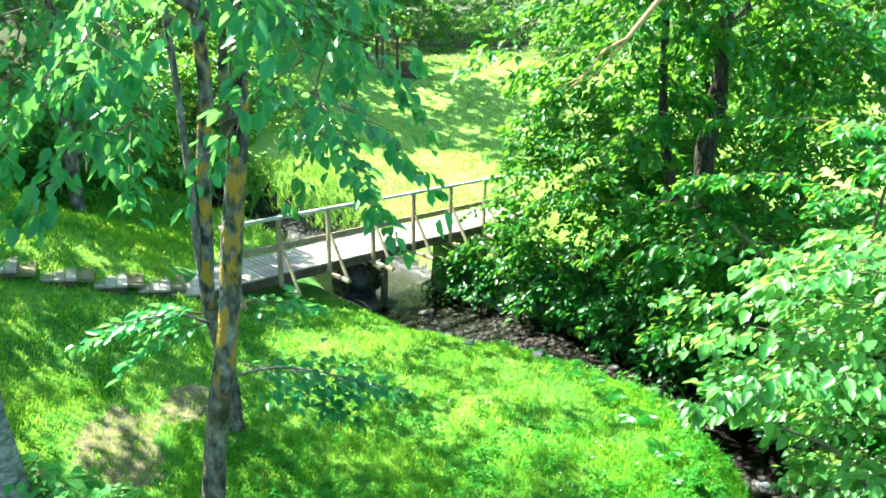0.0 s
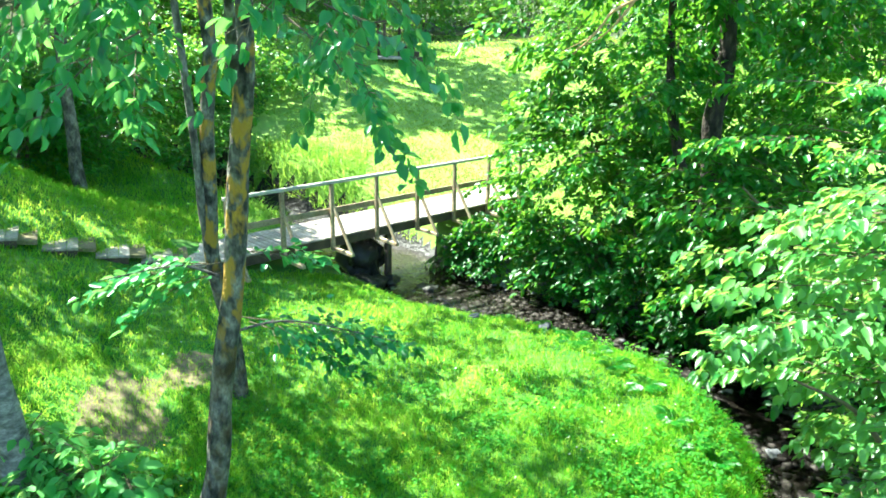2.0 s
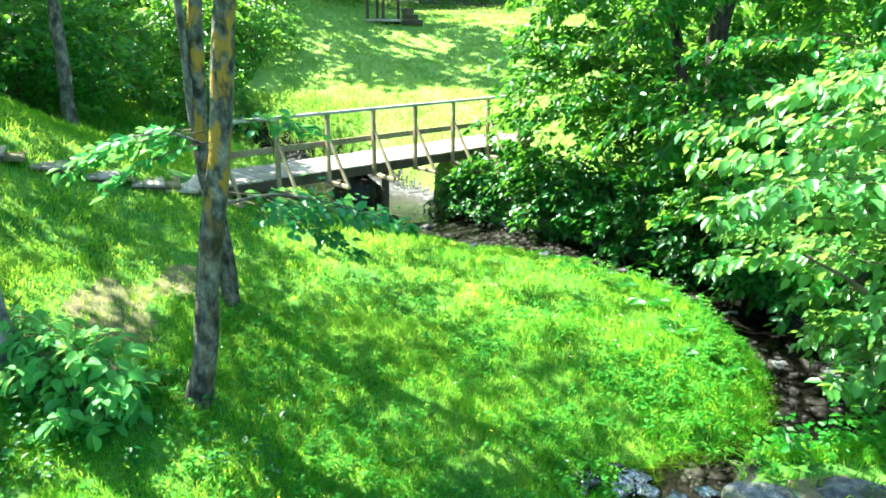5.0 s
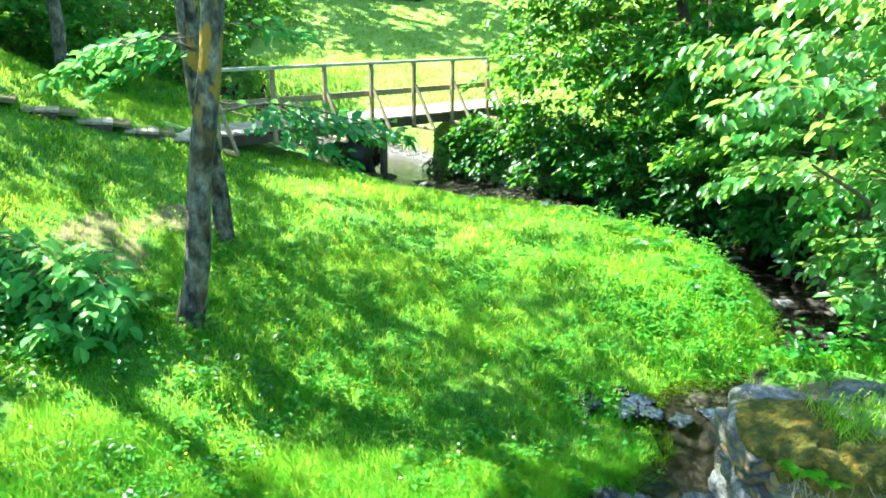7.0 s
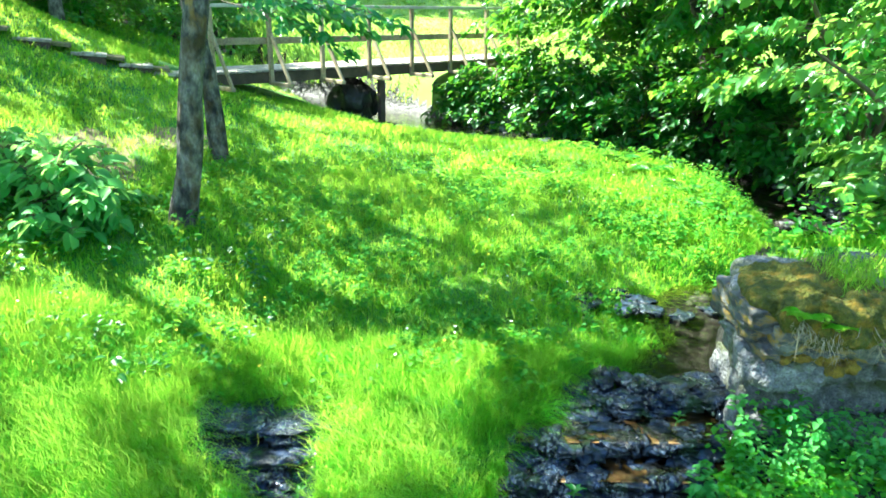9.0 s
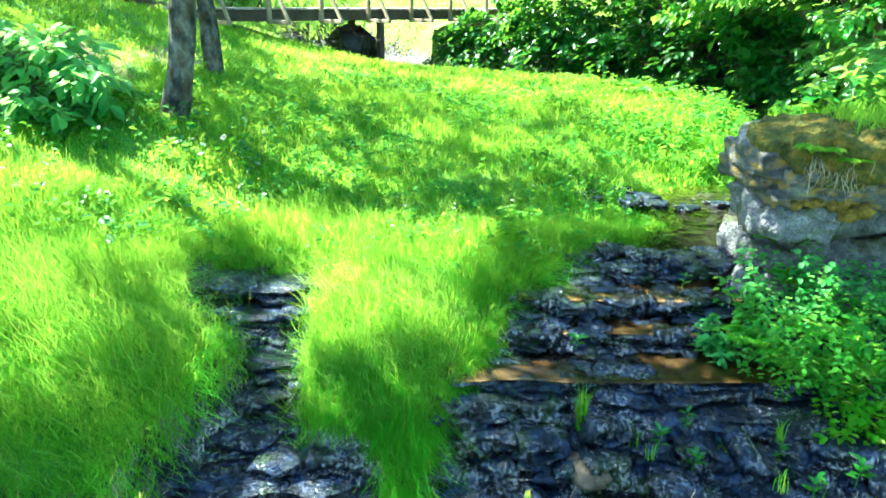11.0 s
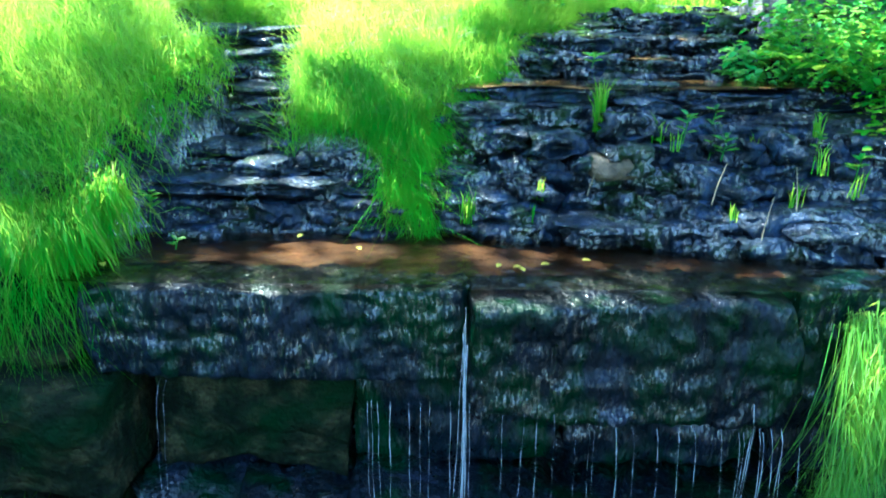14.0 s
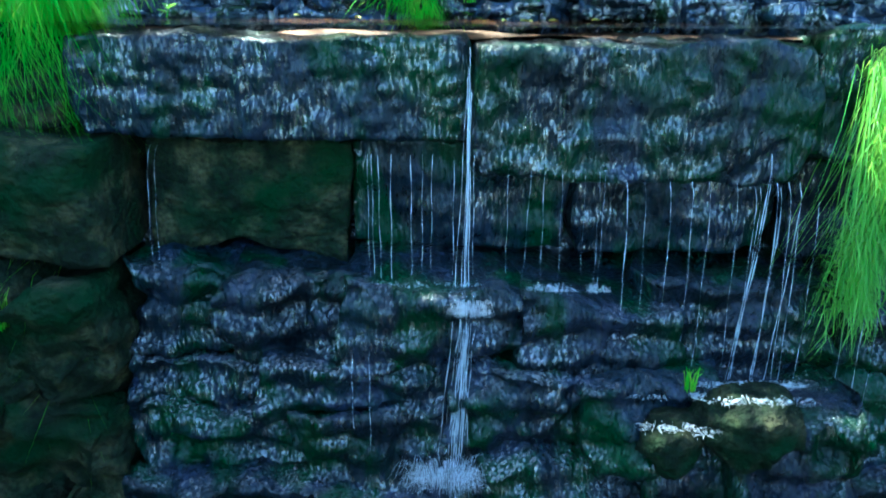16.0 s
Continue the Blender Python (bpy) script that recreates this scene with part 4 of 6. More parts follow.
# plank steps climbing the bank
for k, (px, py) in enumerate(((-4.72, 13.02), (-5.2, 12.75), (-5.82, 12.4), (-6.5, 12.0), (-7.2, 11.5))):
    z = float(land(px, py)) - 0.02
    step = empty("plank_step", (px, py, z - 0.12), "low weathered plank step set in the grassy bank", "step", "plank steps on the bank")
    for j in range(3):
        bm = bmesh.new()
        box(bm, (0.17, 1.1, 0.045), pose((j - 1) * 0.178, 0.01 * j, 0.12))
        part("plank", bm, DECK, step)
    for e in (-0.46, 0.46):
        bm = bmesh.new()
        box(bm, (0.5, 0.07, 0.2), pose(0, e, -0.003))
        part("bearer", bm, DARK_SHADED_WOOD, step)
    bm = bmesh.new()
    box(bm, (0.05, 0.8, 0.18), pose(0.2, 0, 0.0))
    part("riser", bm, DARK_SHADED_WOOD, step)
    step.matrix_basis = pose(px, py, z - 0.12, 0, 5, 19 + k * 2)
    bm = bmesh.new()
    box(bm, (0.34, 0.9, 0.06), Matrix.Identity(4))
    slab = part("paving_slab", bm, BARE, None, "worn grey paving slab between the plank steps")
    slab.matrix_basis = pose(px + 0.33, py + 0.16, float(land(px + 0.33, py + 0.16)) + 0.02, 0, 8, 19 + k * 2)
    tagged(slab, "", "paving slab", "slabs between the steps")

# ---- far wooden frame on the meadow ----
fx, fy = -2.4, 31.0
fz = float(land(fx, fy))
hut = empty("garden_shelter", (fx, fy, fz), "small dark open timber shelter frame on the meadow", "shelter")
for dx, dy, hh in ((-0.62, -0.3, 1.3), (-0.3, 0.5, 1.35), (0.0, -0.3, 1.38), (0.55, 0.4, 1.5)):
    bm = bmesh.new()
    box(bm, (0.11, 0.11, hh), pose(dx, dy, hh / 2))
    part("post", bm, DARK_SHADED_WOOD, hut)
bm = bmesh.new()
box(bm, (1.5, 1.1, 0.07), pose(-0.02, 0.1, 1.46, 0, -8, 0))
part("roof", bm, DARK_SHADED_WOOD, hut)
bm = bmesh.new()
box(bm, (1.4, 1.0, 0.1), pose(0, 0.1, 0.05))
part("floor_frame", bm, DECK, hut)
crate = empty("timber_stack", (-1.25, 31.1, float(land(-1.25, 31.1))), "low stack of dark timber beside the shelter", "timber stack")
for j in range(3):
    bm = bmesh.new()
    box(bm, (0.8 - 0.16 * j, 0.5, 0.2), pose(-0.1 * j, 0, 0.1 + 0.21 * j))
    part("timber", bm, DARK_SHADED_WOOD, crate)


# ---- trees ----
# Ground patches that the added, unseen canopy leaves open to the sun.
SUNNY = [(-2.3, 5.72, 0.4, 0.24), (-1.6, 5.6, 0.45, 0.3), (-1.0, 5.52, 0.42, 0.34), (-0.45, 5.08, 0.38, 0.38), (-0.19, 4.55, 0.32, 0.36), (0.06, 4.18, 0.24, 0.28), (0.45, 10.13, 0.45, 0.47), (1.19, 9.37, 0.42, 0.41),
         (2.32, 9.33, 0.63, 0.53), (3.5, 9.9, 0.8, 0.9), (-0.26, 7.61, 0.24, 0.23), (0.12, 7.9, 0.18, 0.16), (-1.73, 6.29, 0.25, 0.21), (-0.96, 6.64, 0.33, 0.17), (-4.75, 8.55, 0.55, 0.6), (-1.33, 12.46, 0.55, 0.62)]
SUNNY += [(-1.92, 10.26, 0.29, 0.31), (-2.57, 11.65, 0.3, 0.31), (0.63, 8.75, 0.29, 0.2), (-2.51, 5.79, 0.32, 0.27), (-3.24, 5.06, 0.2, 0.15), (-3.2, 5.9, 0.4, 0.3), (-3.83, 8.95, 0.24, 0.2), (-1.51, 10.92, 0.61, 0.39),
          (-0.38, 11.0, 0.32, 0.28), (-2.26, 12.26, 0.46, 0.33), (-3.83, 9.2, 0.26, 0.29), (-0.9, 12.77, 0.61, 0.33), (0.53, 11.93, 0.59, 0.29), (1.58, 10.92, 0.56, 0.3), (-5.97, 10.09, 0.2, 0.16), (-5.09, 9.33, 0.28, 0.17)]
SUNNY += [(-5.91, 12.71, 0.45, 0.2), (-7.02, 12.29, 0.32, 0.21), (-0.48, 4.3, 0.22, 0.28), (-1.49, 4.15, 0.1, 0.06), (-0.42, 2.88, 0.24, 0.1), (0.06, 2.9, 0.1, 0.05), (0.26, 3.79, 0.08, 0.06), (-1.55, 3.92, 0.14, 0.17),
          (-2.15, 3.64, 0.29, 0.17), (-2.12, 4.5, 0.22, 0.15), (-2.9, 5.25, 0.5, 0.35), (-2.2, 5.2, 0.5, 0.3), (-2.79, 4.67, 0.22, 0.16), (-2.07, 3.36, 0.17, 0.11), (2.2, 2.15, 0.35, 0.3), (2.6, 1.9, 0.3, 0.3), (2.7, 6.6, 0.5, 0.7), (2.9, 3.6, 0.2, 0.12), (3.2, 8.0, 0.7, 0.8), (2.6, 11.6, 0.8, 0.6)]
SUNNY += [(-2.9, 5.7, 0.35, 0.25), (-2.15, 4.85, 0.3, 0.12), (-1.1, 6.08, 0.25, 0.1), (0.38, 5.3, 0.28, 0.13), (-0.45, 6.1, 0.2, 0.1), (-2.55, 4.05, 0.25, 0.15), (1.2, 7.6, 0.3, 0.2), (1.6, 4.0, 0.1, 0.05), (0.42, 3.85, 0.08, 0.05)]


def shade_clumps(spacing=0.23):
    """Leaf clumps of an unseen high canopy, added to shade the ground: all over, but for the gaps through which the sun
    reaches it.
    """
    rg = np.random.default_rng(97)
    x, y = np.meshgrid(np.arange(-9.5, 6.2, spacing), np.arange(0.0, 15.0, spacing))
    x, y = x.ravel() + rg.uniform(-0.11, 0.11, x.size), y.ravel() + rg.uniform(-0.11, 0.11, x.size)
    keep = np.ones(x.size)
    for cx, cy, rx, ry in SUNNY:
        ease = min(0.3, 0.1 + 0.6 * min(rx, ry)) if cy < 6.0 else 0.12
        q = np.hypot((x - cx) / (rx + ease), (y - cy) / (ry + ease)) + 0.22 * wob(x, y, 5.0, cx)
        keep = np.minimum(keep, sstep(0.8, 1.2, q))
    brookside = sstep(0.9, 0.5, np.abs(far_side(x, y) - 0.45)) * sstep(6.6, 7.4, y) * sstep(13.5, 12.5, y)
    keep *= 1 - sstep(2.4, 3.4, x) * sstep(5.0, 6.2, y) * (1 - brookside)
    keep *= 1 - sstep(4.6, 5.2, x) * (1 - brookside)
    keep *= 1 - sstep(12.6, 13.8, y) * sstep(-3.0, -2.0, x) * (1 - brookside)
    keep *= 0.93
    keep *= 1 - 0.2 * sstep(6.0, 7.0, y) * sstep(-0.5, 0.5, x)
    ok = rg.random(x.size) < keep
    x, y = x[ok], y[ok]
    strip = (np.abs(far_side(x, y) - 0.45) < 0.7) & (y > 7.0) & (y < 13.0)
    dense = (strip | (y < 5.3) | (x < -2.4) & (y > 7.2)) & (rg.random(len(x)) < 0.4)
    x, y = np.concatenate([x, x[dense]]), np.concatenate([y, y[dense]])
    g = np.maximum(land(x, y), -0.1)
    up = 10.9 + 1.1 * wob(x, y, 0.5, 2.0) + rg.normal(0, 0.25, len(x)) - g
    return np.stack([x + SUN_TO.x / SUN_TO.z * up, y + SUN_TO.y / SUN_TO.z * up, g + up], -1)


SHADE_CLUMPS = shade_clumps()
# The unseen clumps are dealt out to the nearest of these stems.
STEMS = np.array([(-3.4, 8.2), (-6.2, 12.0), (-6.6, 7.6), (-10.5, 14.5)])
OWNER = np.argmin(np.linalg.norm(SHADE_CLUMPS[:, None, :2] - STEMS[None], axis=2), axis=1)


def tree(name, label, ctrl, radii, material, crowns, seed, limbs=(), sides=12, leaf_material=None, group="", tail=0):
    """A trunk through the control points, limbs, and leafy crowns (centre, radii, sprays, length, leaves, size)."""
    rg = np.random.default_rng(seed)
    root = empty(name, ctrl[0], label, "tree", group)
    inv = Matrix.Translation(-Vector(ctrl[0]))
    b = Build()
    p = curve_pts(ctrl, 26)
    p[:, 0] += 0.02 * np.sin(np.arange(26) * 0.9 + seed)
    r = np.interp(np.linspace(0, 1, 26), np.linspace(0, 1, len(radii)), radii) * (1 + 0.05 * np.sin(np.arange(26) * 1.7 + seed))
    tube(b, p, r, sides)
    trunk = b.part("trunk", material, root, "", True)
    trunk.matrix_parent_inverse = inv
    for lc, lr in limbs:
        b = Build()
        q = curve_pts(lc, 12)
        tube(b, q, np.linspace(lr[0], lr[1], 12), 7)
        b.part("limb", BARK_DARK if name == "maple_tree" else BARK, trunk, "", True)
    leaf, twig = Build(), Build()
    for c in crowns:
        if c[0] == "spray":
            spray(leaf, twig, rg, *c[1:])
        elif c[0] == "clumps":
            # leaves out of view, there only to cast dappled shade
            at = np.repeat(SHADE_CLUMPS[OWNER == c[1]], 8, axis=0)
            at = at + rg.normal(0, 0.13, at.shape)
            way = rg.normal(0, 1, at.shape) * [1, 1, 0.35] + [0, 0, -0.25]
            ln = 0.17 * rg.uniform(0.7, 1.25, len(at))
            leaves(leaf, at, way, unit([0, 0, 1.0] + rg.normal(0, 0.35, at.shape)), ln, ln * 0.62)
            for q in SHADE_CLUMPS[OWNER == c[1]][::9]:
                to = np.array([*STEMS[c[1]], 9.4])
                tube(twig, [q + (to - q) * 0.45, q + (to - q) * 0.2 + [0, 0, 0.1], q], [0.014, 0.009, 0.004], 3)
        else:
            crown(leaf, twig, rg, *c)
    if leaf.n:
        t = leaf.part("crown", leaf_material or LEAF, root, "", False)
        t.matrix_parent_inverse = inv
    if twig.n:
        t = twig.part("branchwork", TWIG, root, "", False, "stuff")
        t.matrix_parent_inverse = inv
    return root


rg = np.random.default_rng(11)
front = []
for i in range(68):
    x, y, z = rg.uniform(-3.6, -0.7), rg.uniform(4.4, 6.6), rg.uniform(6.95, 8.4)
    if (z < 7.8 and abs(x / (0.956 * y) + 0.285) < 0.1) or (abs(x + 2.75) < 0.5 and abs(y - 5.05) < 0.5):
        continue
    front.append(("spray", (x, y, z), (rg.normal(0, 0.7), rg.normal(-0.5, 0.5), -0.25), 0.9, 46, 0.122, 0.5, 0.5, 0.42, 4, 0.008, 1.0))
front += [("spray", (-2.3, 7.1, 4.72), (-1.0, -0.05, 0.0), 1.35, 130, 0.14, 0.3, 0.35), ("spray", (-2.3, 7.2, 4.6), (-0.8, -0.4, -0.05), 1.0, 70, 0.14, 0.35, 0.35), ("spray", (-2.4, 7.0, 4.75), (-0.9, 0.3, 0.0), 1.1, 60, 0.14, 0.3, 0.35),
          ("spray", (-2.2, 7.2, 4.1), (1.0, -0.05, -0.05), 1.85, 190, 0.13, 0.12, 0.35), ("spray", (-2.1, 7.3, 4.0), (0.9, -0.25, -0.1), 1.3, 130, 0.13, 0.25, 0.35), ("spray", (-1.6, 7.2, 4.0), (0.7, 0.2, -0.1), 1.0, 70, 0.13, 0.2, 0.35),
          ("spray", (-2.2, 7.1, 4.85), (1.0, 0.1, 0.0), 1.0, 60, 0.13, 0.15, 0.35),
          ("spray", (-1.5, 6.0, 7.2), (0.8, -0.6, -0.2), 1.3, 60, 0.13, 0.5, 0.5), ("spray", (-1.2, 5.6, 7.1), (0.7, -0.5, -0.35), 1.2, 50, 0.13, 0.5, 0.5)]
front.append(("clumps", 0))
tree("alder_tree", "grey alder trunk with orange lichen and drooping leaves", [(-2.64, 7.0, 1.3), (-2.56, 7.0, 1.9), (-2.47, 7.0, 2.5), (-2.36, 7.0, 3.2), (-2.22, 7.03, 4.2), (-2.07, 7.0, 5.3), (-1.93, 6.95, 6.2), (-1.88, 6.95, 7.2), (-1.85, 6.95, 9.0), (-2.3, 7.6, 12.0)],
     [0.175, 0.14, 0.125, 0.12, 0.112, 0.106, 0.1, 0.085, 0.05, 0.02], BARK_LICHEN, front, 3, [([(-1.97, 6.85, 6.6), (-1.8, 6.3, 7.4), (-1.4, 5.4, 7.7)], (0.06, 0.015)), ([(-2.05, 6.9, 7.6), (-2.8, 6.2, 8.1), (-3.4, 5.2, 8.0)], (0.06, 0.015)), ([(-2.3, 7.05, 4.6), (-2.7, 7.0, 4.72), (-3.5, 7.0, 4.55)], (0.02, 0.005)), ([(-2.34, 7.05, 3.95), (-1.6, 7.1, 4.1), (-0.5, 7.1, 3.88)], (0.018, 0.005))], 14, LEAF_NEAR)
tree("young_ash_tree", "slim grey forked trunk standing behind the alder", [(-2.8, 9.3, 1.8), (-2.9, 9.25, 3.0), (-3.04, 9.2, 4.2), (-3.02, 9.2, 5.1), (-2.92, 9.2, 6.4), (-2.9, 9.2, 7.4), (-3.1, 9.2, 11.0)],
     [0.13, 0.11, 0.1, 0.095, 0.09, 0.085, 0.03], BARK_LICHEN, [("clumps", 1)], 4, [([(-2.95, 9.22, 3.7), (-3.1, 9.15, 4.6), (-3.12, 9.1, 5.6), (-3.3, 9.1, 8.5)], (0.07, 0.04))])
tree("leaning_tree", "smooth grey trunk leaning outward from the bank", [(-4.62, 7.05, 1.9), (-4.68, 7.0, 2.8), (-4.78, 7.02, 3.8), (-5.1, 7.15, 4.8), (-5.75, 7.5, 6.5), (-6.3, 7.9, 8.2), (-6.7, 8.2, 10.4)], [0.21, 0.17, 0.16, 0.14, 0.11, 0.07, 0.03], BARK_PALE,
     [("clumps", 2)], 5)
tree("slim_tree", "slim dark trunk beside the brook in the woods", [(-8.3, 16.6, 2.6), (-8.35, 16.6, 4.5), (-8.4, 16.7, 7.0), (-8.6, 17.0, 12.0)], [0.17, 0.14, 0.12, 0.05], BARK,
     [("clumps", 3)], 6)

# right bank: a broad maple and hazels leaning over the brook
MAPLE_CROWNS = [((5.3, 16.6, 7.3), (4.3, 2.6, 2.9), 190, 1.5, 46, 0.2, 0.3, -0.9, 0.45, 0.55, 5.0, 2), ((9.2, 16.4, 6.6), (2.6, 2.4, 2.6), 110, 1.4, 46, 0.2, 0.3, -0.9, 0.45, 0.4, 5.5, 2), ((8.0, 18.0, 11.0), (4.5, 4.5, 3.0), 110, 1.5, 34, 0.24, 0.3, -0.6, 0.5, 0.2, 6.0), ((2.9, 15.6, 4.0), (1.9, 1.5, 2.1), 110, 1.0, 42, 0.16, 0.3, -0.9, 0.45, 0.2, 7.0, 2), ((4.6, 17.2, 4.7), (1.9, 1.2, 1.7), 110, 1.1, 44, 0.17, 0.3, -0.9, 0.45, 0.0, 7.3, 2), ((4.3, 12.5, 8.0), (2.4, 0.8, 0.9), 70, 1.1, 42, 0.16, 0.3, -0.9, 0.4, 0.0, 8.1, 2, 0.7)]
MAPLE_CROWNS += [((6.9, 13.0, 6.9), (1.6, 0.9, 1.3), 70, 1.1, 42, 0.16, 0.3, -0.9, 0.4, 0.0, 8.4, 2, 0.7), ((3.5, 12.9, 6.2), (0.9, 0.6, 1.0), 34, 0.9, 38, 0.15, 0.3, -0.9, 0.4, 0.0, 8.7, 2, 0.7), ((4.5, 11.9, 4.3), (1.6, 0.6, 0.9), 64, 1.0, 42, 0.15, 0.3, -0.9, 0.4, 0.0, 9.0, 2, 0.7), ((5.4, 16.4, 3.9), (2.4, 1.0, 1.4), 90, 1.1, 44, 0.17, 0.3, -0.9, 0.45, 0.0, 7.8), ((6.2, 15.4, 4.6), (2.2, 1.4, 1.2), 70, 1.2, 44, 0.18, 0.3, -0.9, 0.4, 0.2, 7.6, 2)]
tree("maple_tree", "broad green maple leaning over the far bank", [(4.95, 13.4, 1.8), (4.9, 13.35, 3.2), (4.82, 13.3, 4.6), (4.76, 13.26, 5.6), (4.84, 13.2, 6.6), (4.8, 13.2, 7.8), (5.2, 13.8, 11.0)], [0.24, 0.19, 0.18, 0.17, 0.15, 0.13, 0.06], BARK_DARK,
     MAPLE_CROWNS,
     7, [([(4.8, 13.28, 5.0), (5.1, 14.6, 6.6), (4.8, 16.2, 7.6)], (0.09, 0.02)), ([(4.82, 13.22, 7.6), (6.4, 14.6, 8.6), (8.6, 16.0, 9.2)], (0.08, 0.02)), ([(4.9, 13.35, 3.0), (4.3, 13.1, 4.4), (3.95, 13.0, 5.5), (3.8, 12.95, 6.4), (3.7, 13.0, 8.2)], (0.12, 0.06))], 12, LEAF_MAPLE)
dead = empty("dead_branch", (3.12, 11.10, 8.03), "bare orange-brown dead branch caught in the maple", "branch")
for ctrl, r0, r1 in (([(5.20, 15.04, 9.20), (4.16, 13.12, 8.88), (3.44, 11.68, 8.40), (3.12, 11.10, 8.03)], 0.072, 0.040), ([(3.12, 11.10, 8.03), (2.86, 11.03, 7.71), (2.62, 10.96, 7.42)], 0.040, 0.032), ([(2.62, 10.96, 7.42), (2.29, 10.89, 7.24), (2.10, 10.89, 6.98), (1.78, 10.89, 6.66)], 0.028, 0.010), ([(2.62, 10.96, 7.42), (2.39, 10.89, 7.13), (2.14, 10.89, 6.89), (1.82, 10.89, 6.74)], 0.024, 0.008), ([(2.62, 10.96, 7.42), (2.43, 10.92, 7.31), (2.39, 10.92, 7.09)], 0.018, 0.006), ([(2.10, 10.89, 6.98), (1.89, 10.85, 6.84), (1.60, 10.82, 6.70)], 0.011, 0.004)):
    b = Build()
    tube(b, curve_pts(ctrl, 14), np.linspace(r0, r1, 14), 6)
    b.part("twig", DEAD, dead, "", True).matrix_parent_inverse = Matrix.Translation(-dead.location)


def shrub(name, label, base, stems, crowns, seed, leaf_material, group=""):
    rg = np.random.default_rng(seed)
    root = empty(name, base, label, "shrub", group)
    inv = Matrix.Translation(-Vector(base))
    for tip, rad in stems:
        b = Build()
        mid = (np.array(base) + np.array(tip)) / 2 + [0, 0, 0.35 * abs(tip[2] - base[2]) * 0.5]
        tube(b, curve_pts([base, mid, tip], 12), np.linspace(rad, rad * 0.3, 12), 6)
        t = b.part("stem", TWIG, root, "", True)
        t.matrix_parent_inverse = inv
    leaf, twig = Build(), Build()
    for c in crowns:
        if c[0] == "spray":
            spray(leaf, twig, rg, *c[1:])
        else:
            crown(leaf, twig, rg, *c)
    t = leaf.part("foliage", leaf_material, root)
    t.matrix_parent_inverse = inv
    if twig.n:
        t = twig.part("branchwork", TWIG, root, "", False, "stuff")
        t.matrix_parent_inverse = inv
    return root


def layered(rg, x, y, levels, n, length, leaf, size):
    """Flat leafy branches spreading from the stems in tiers."""
    out = []
    for k, z in enumerate(levels):
        grow = 1 - 0.5 * (k / len(levels)) ** 2
        for i in range(n):
            a = math.pi * (0.35 + 1.3 * (i + rg.uniform(0.1, 0.9)) / n) + 0.3 * k
            L = length * grow * rg.uniform(0.6, 1.15)
            o = rg.uniform(0.0, 0.7)
            out.append(("spray", (x + math.cos(a) * o, y + math.sin(a) * o, z + rg.normal(0, 0.08)), (math.cos(a), math.sin(a), 0.14), L, int(leaf * L), size, 0.22, 0.28, 0.46, 5, 0.012, 0.8))
    return out


rz = np.random.default_rng(61)
shrub("hazel_shrub", "tall hazel with layered leafy sprays over the brook", (6.3, 10.6, 1.7), [((4.0, 9.8, 5.0), 0.05), ((6.0, 9.8, 5.6), 0.06), ((7.5, 10.0, 5.4), 0.06), ((4.4, 11.2, 3.4), 0.04)],
      layered(rz, 6.3, 10.5, (2.8, 3.7, 4.6, 5.5, 6.3), 5, 2.6, 70, 0.16) + layered(rz, 8.4, 10.0, (3.2, 4.1, 5.0, 5.8), 6, 2.4, 66, 0.17) + [((6.6, 12.8, 3.4), (2.0, 1.2, 1.3), 80, 1.1, 32, 0.18, 0.35, -0.9, 0.4, 0.2, 9.0, 3)], 21, LEAF)
shrub("hazel_shrub", "sunlit hazel with broad sprays beside the outcrop", (5.6, 7.6, 1.7), [((3.6, 6.9, 3.6), 0.045), ((4.8, 6.6, 4.4), 0.05), ((6.0, 6.6, 4.2), 0.05)],
      layered(rz, 5.7, 7.2, (2.5,), 6, 1.5, 84, 0.165) + layered(rz, 5.6, 7.2, (3.3, 4.3, 5.2), 5, 2.5, 90, 0.165)
      + [("spray", (x, 7.2, z), (-1.0, dy, 0.14), L, int(64 * L), 0.165, 0.16, 0.28, 0.4, 5, 0.014, 0.8) for x, z, dy, L in ((5.5, 4.5, -0.05, 3.0), (5.4, 4.7, 0.25, 2.8), (5.3, 4.35, -0.32, 2.7), (5.5, 3.8, 0.1, 2.5), (5.6, 5.2, -0.1, 2.4))]
      + [("spray", (x, y, z), (-1.0, dy, 0.1), L, int(70 * L), 0.165, 0.2, 0.3, 0.46, 5, 0.012, 1.0) for x, y, z, dy, L in ((6.1, 8.3, 2.3, -0.1, 1.7), (6.0, 7.8, 2.1, 0.15, 1.5), (6.3, 9.2, 2.4, 0.0, 1.5), (5.9, 8.8, 2.2, -0.3, 1.3), (6.0, 7.4, 2.0, -0.1, 1.4), (6.3, 10.2, 2.5, -0.1, 1.3))], 22, LEAF_HAZEL)
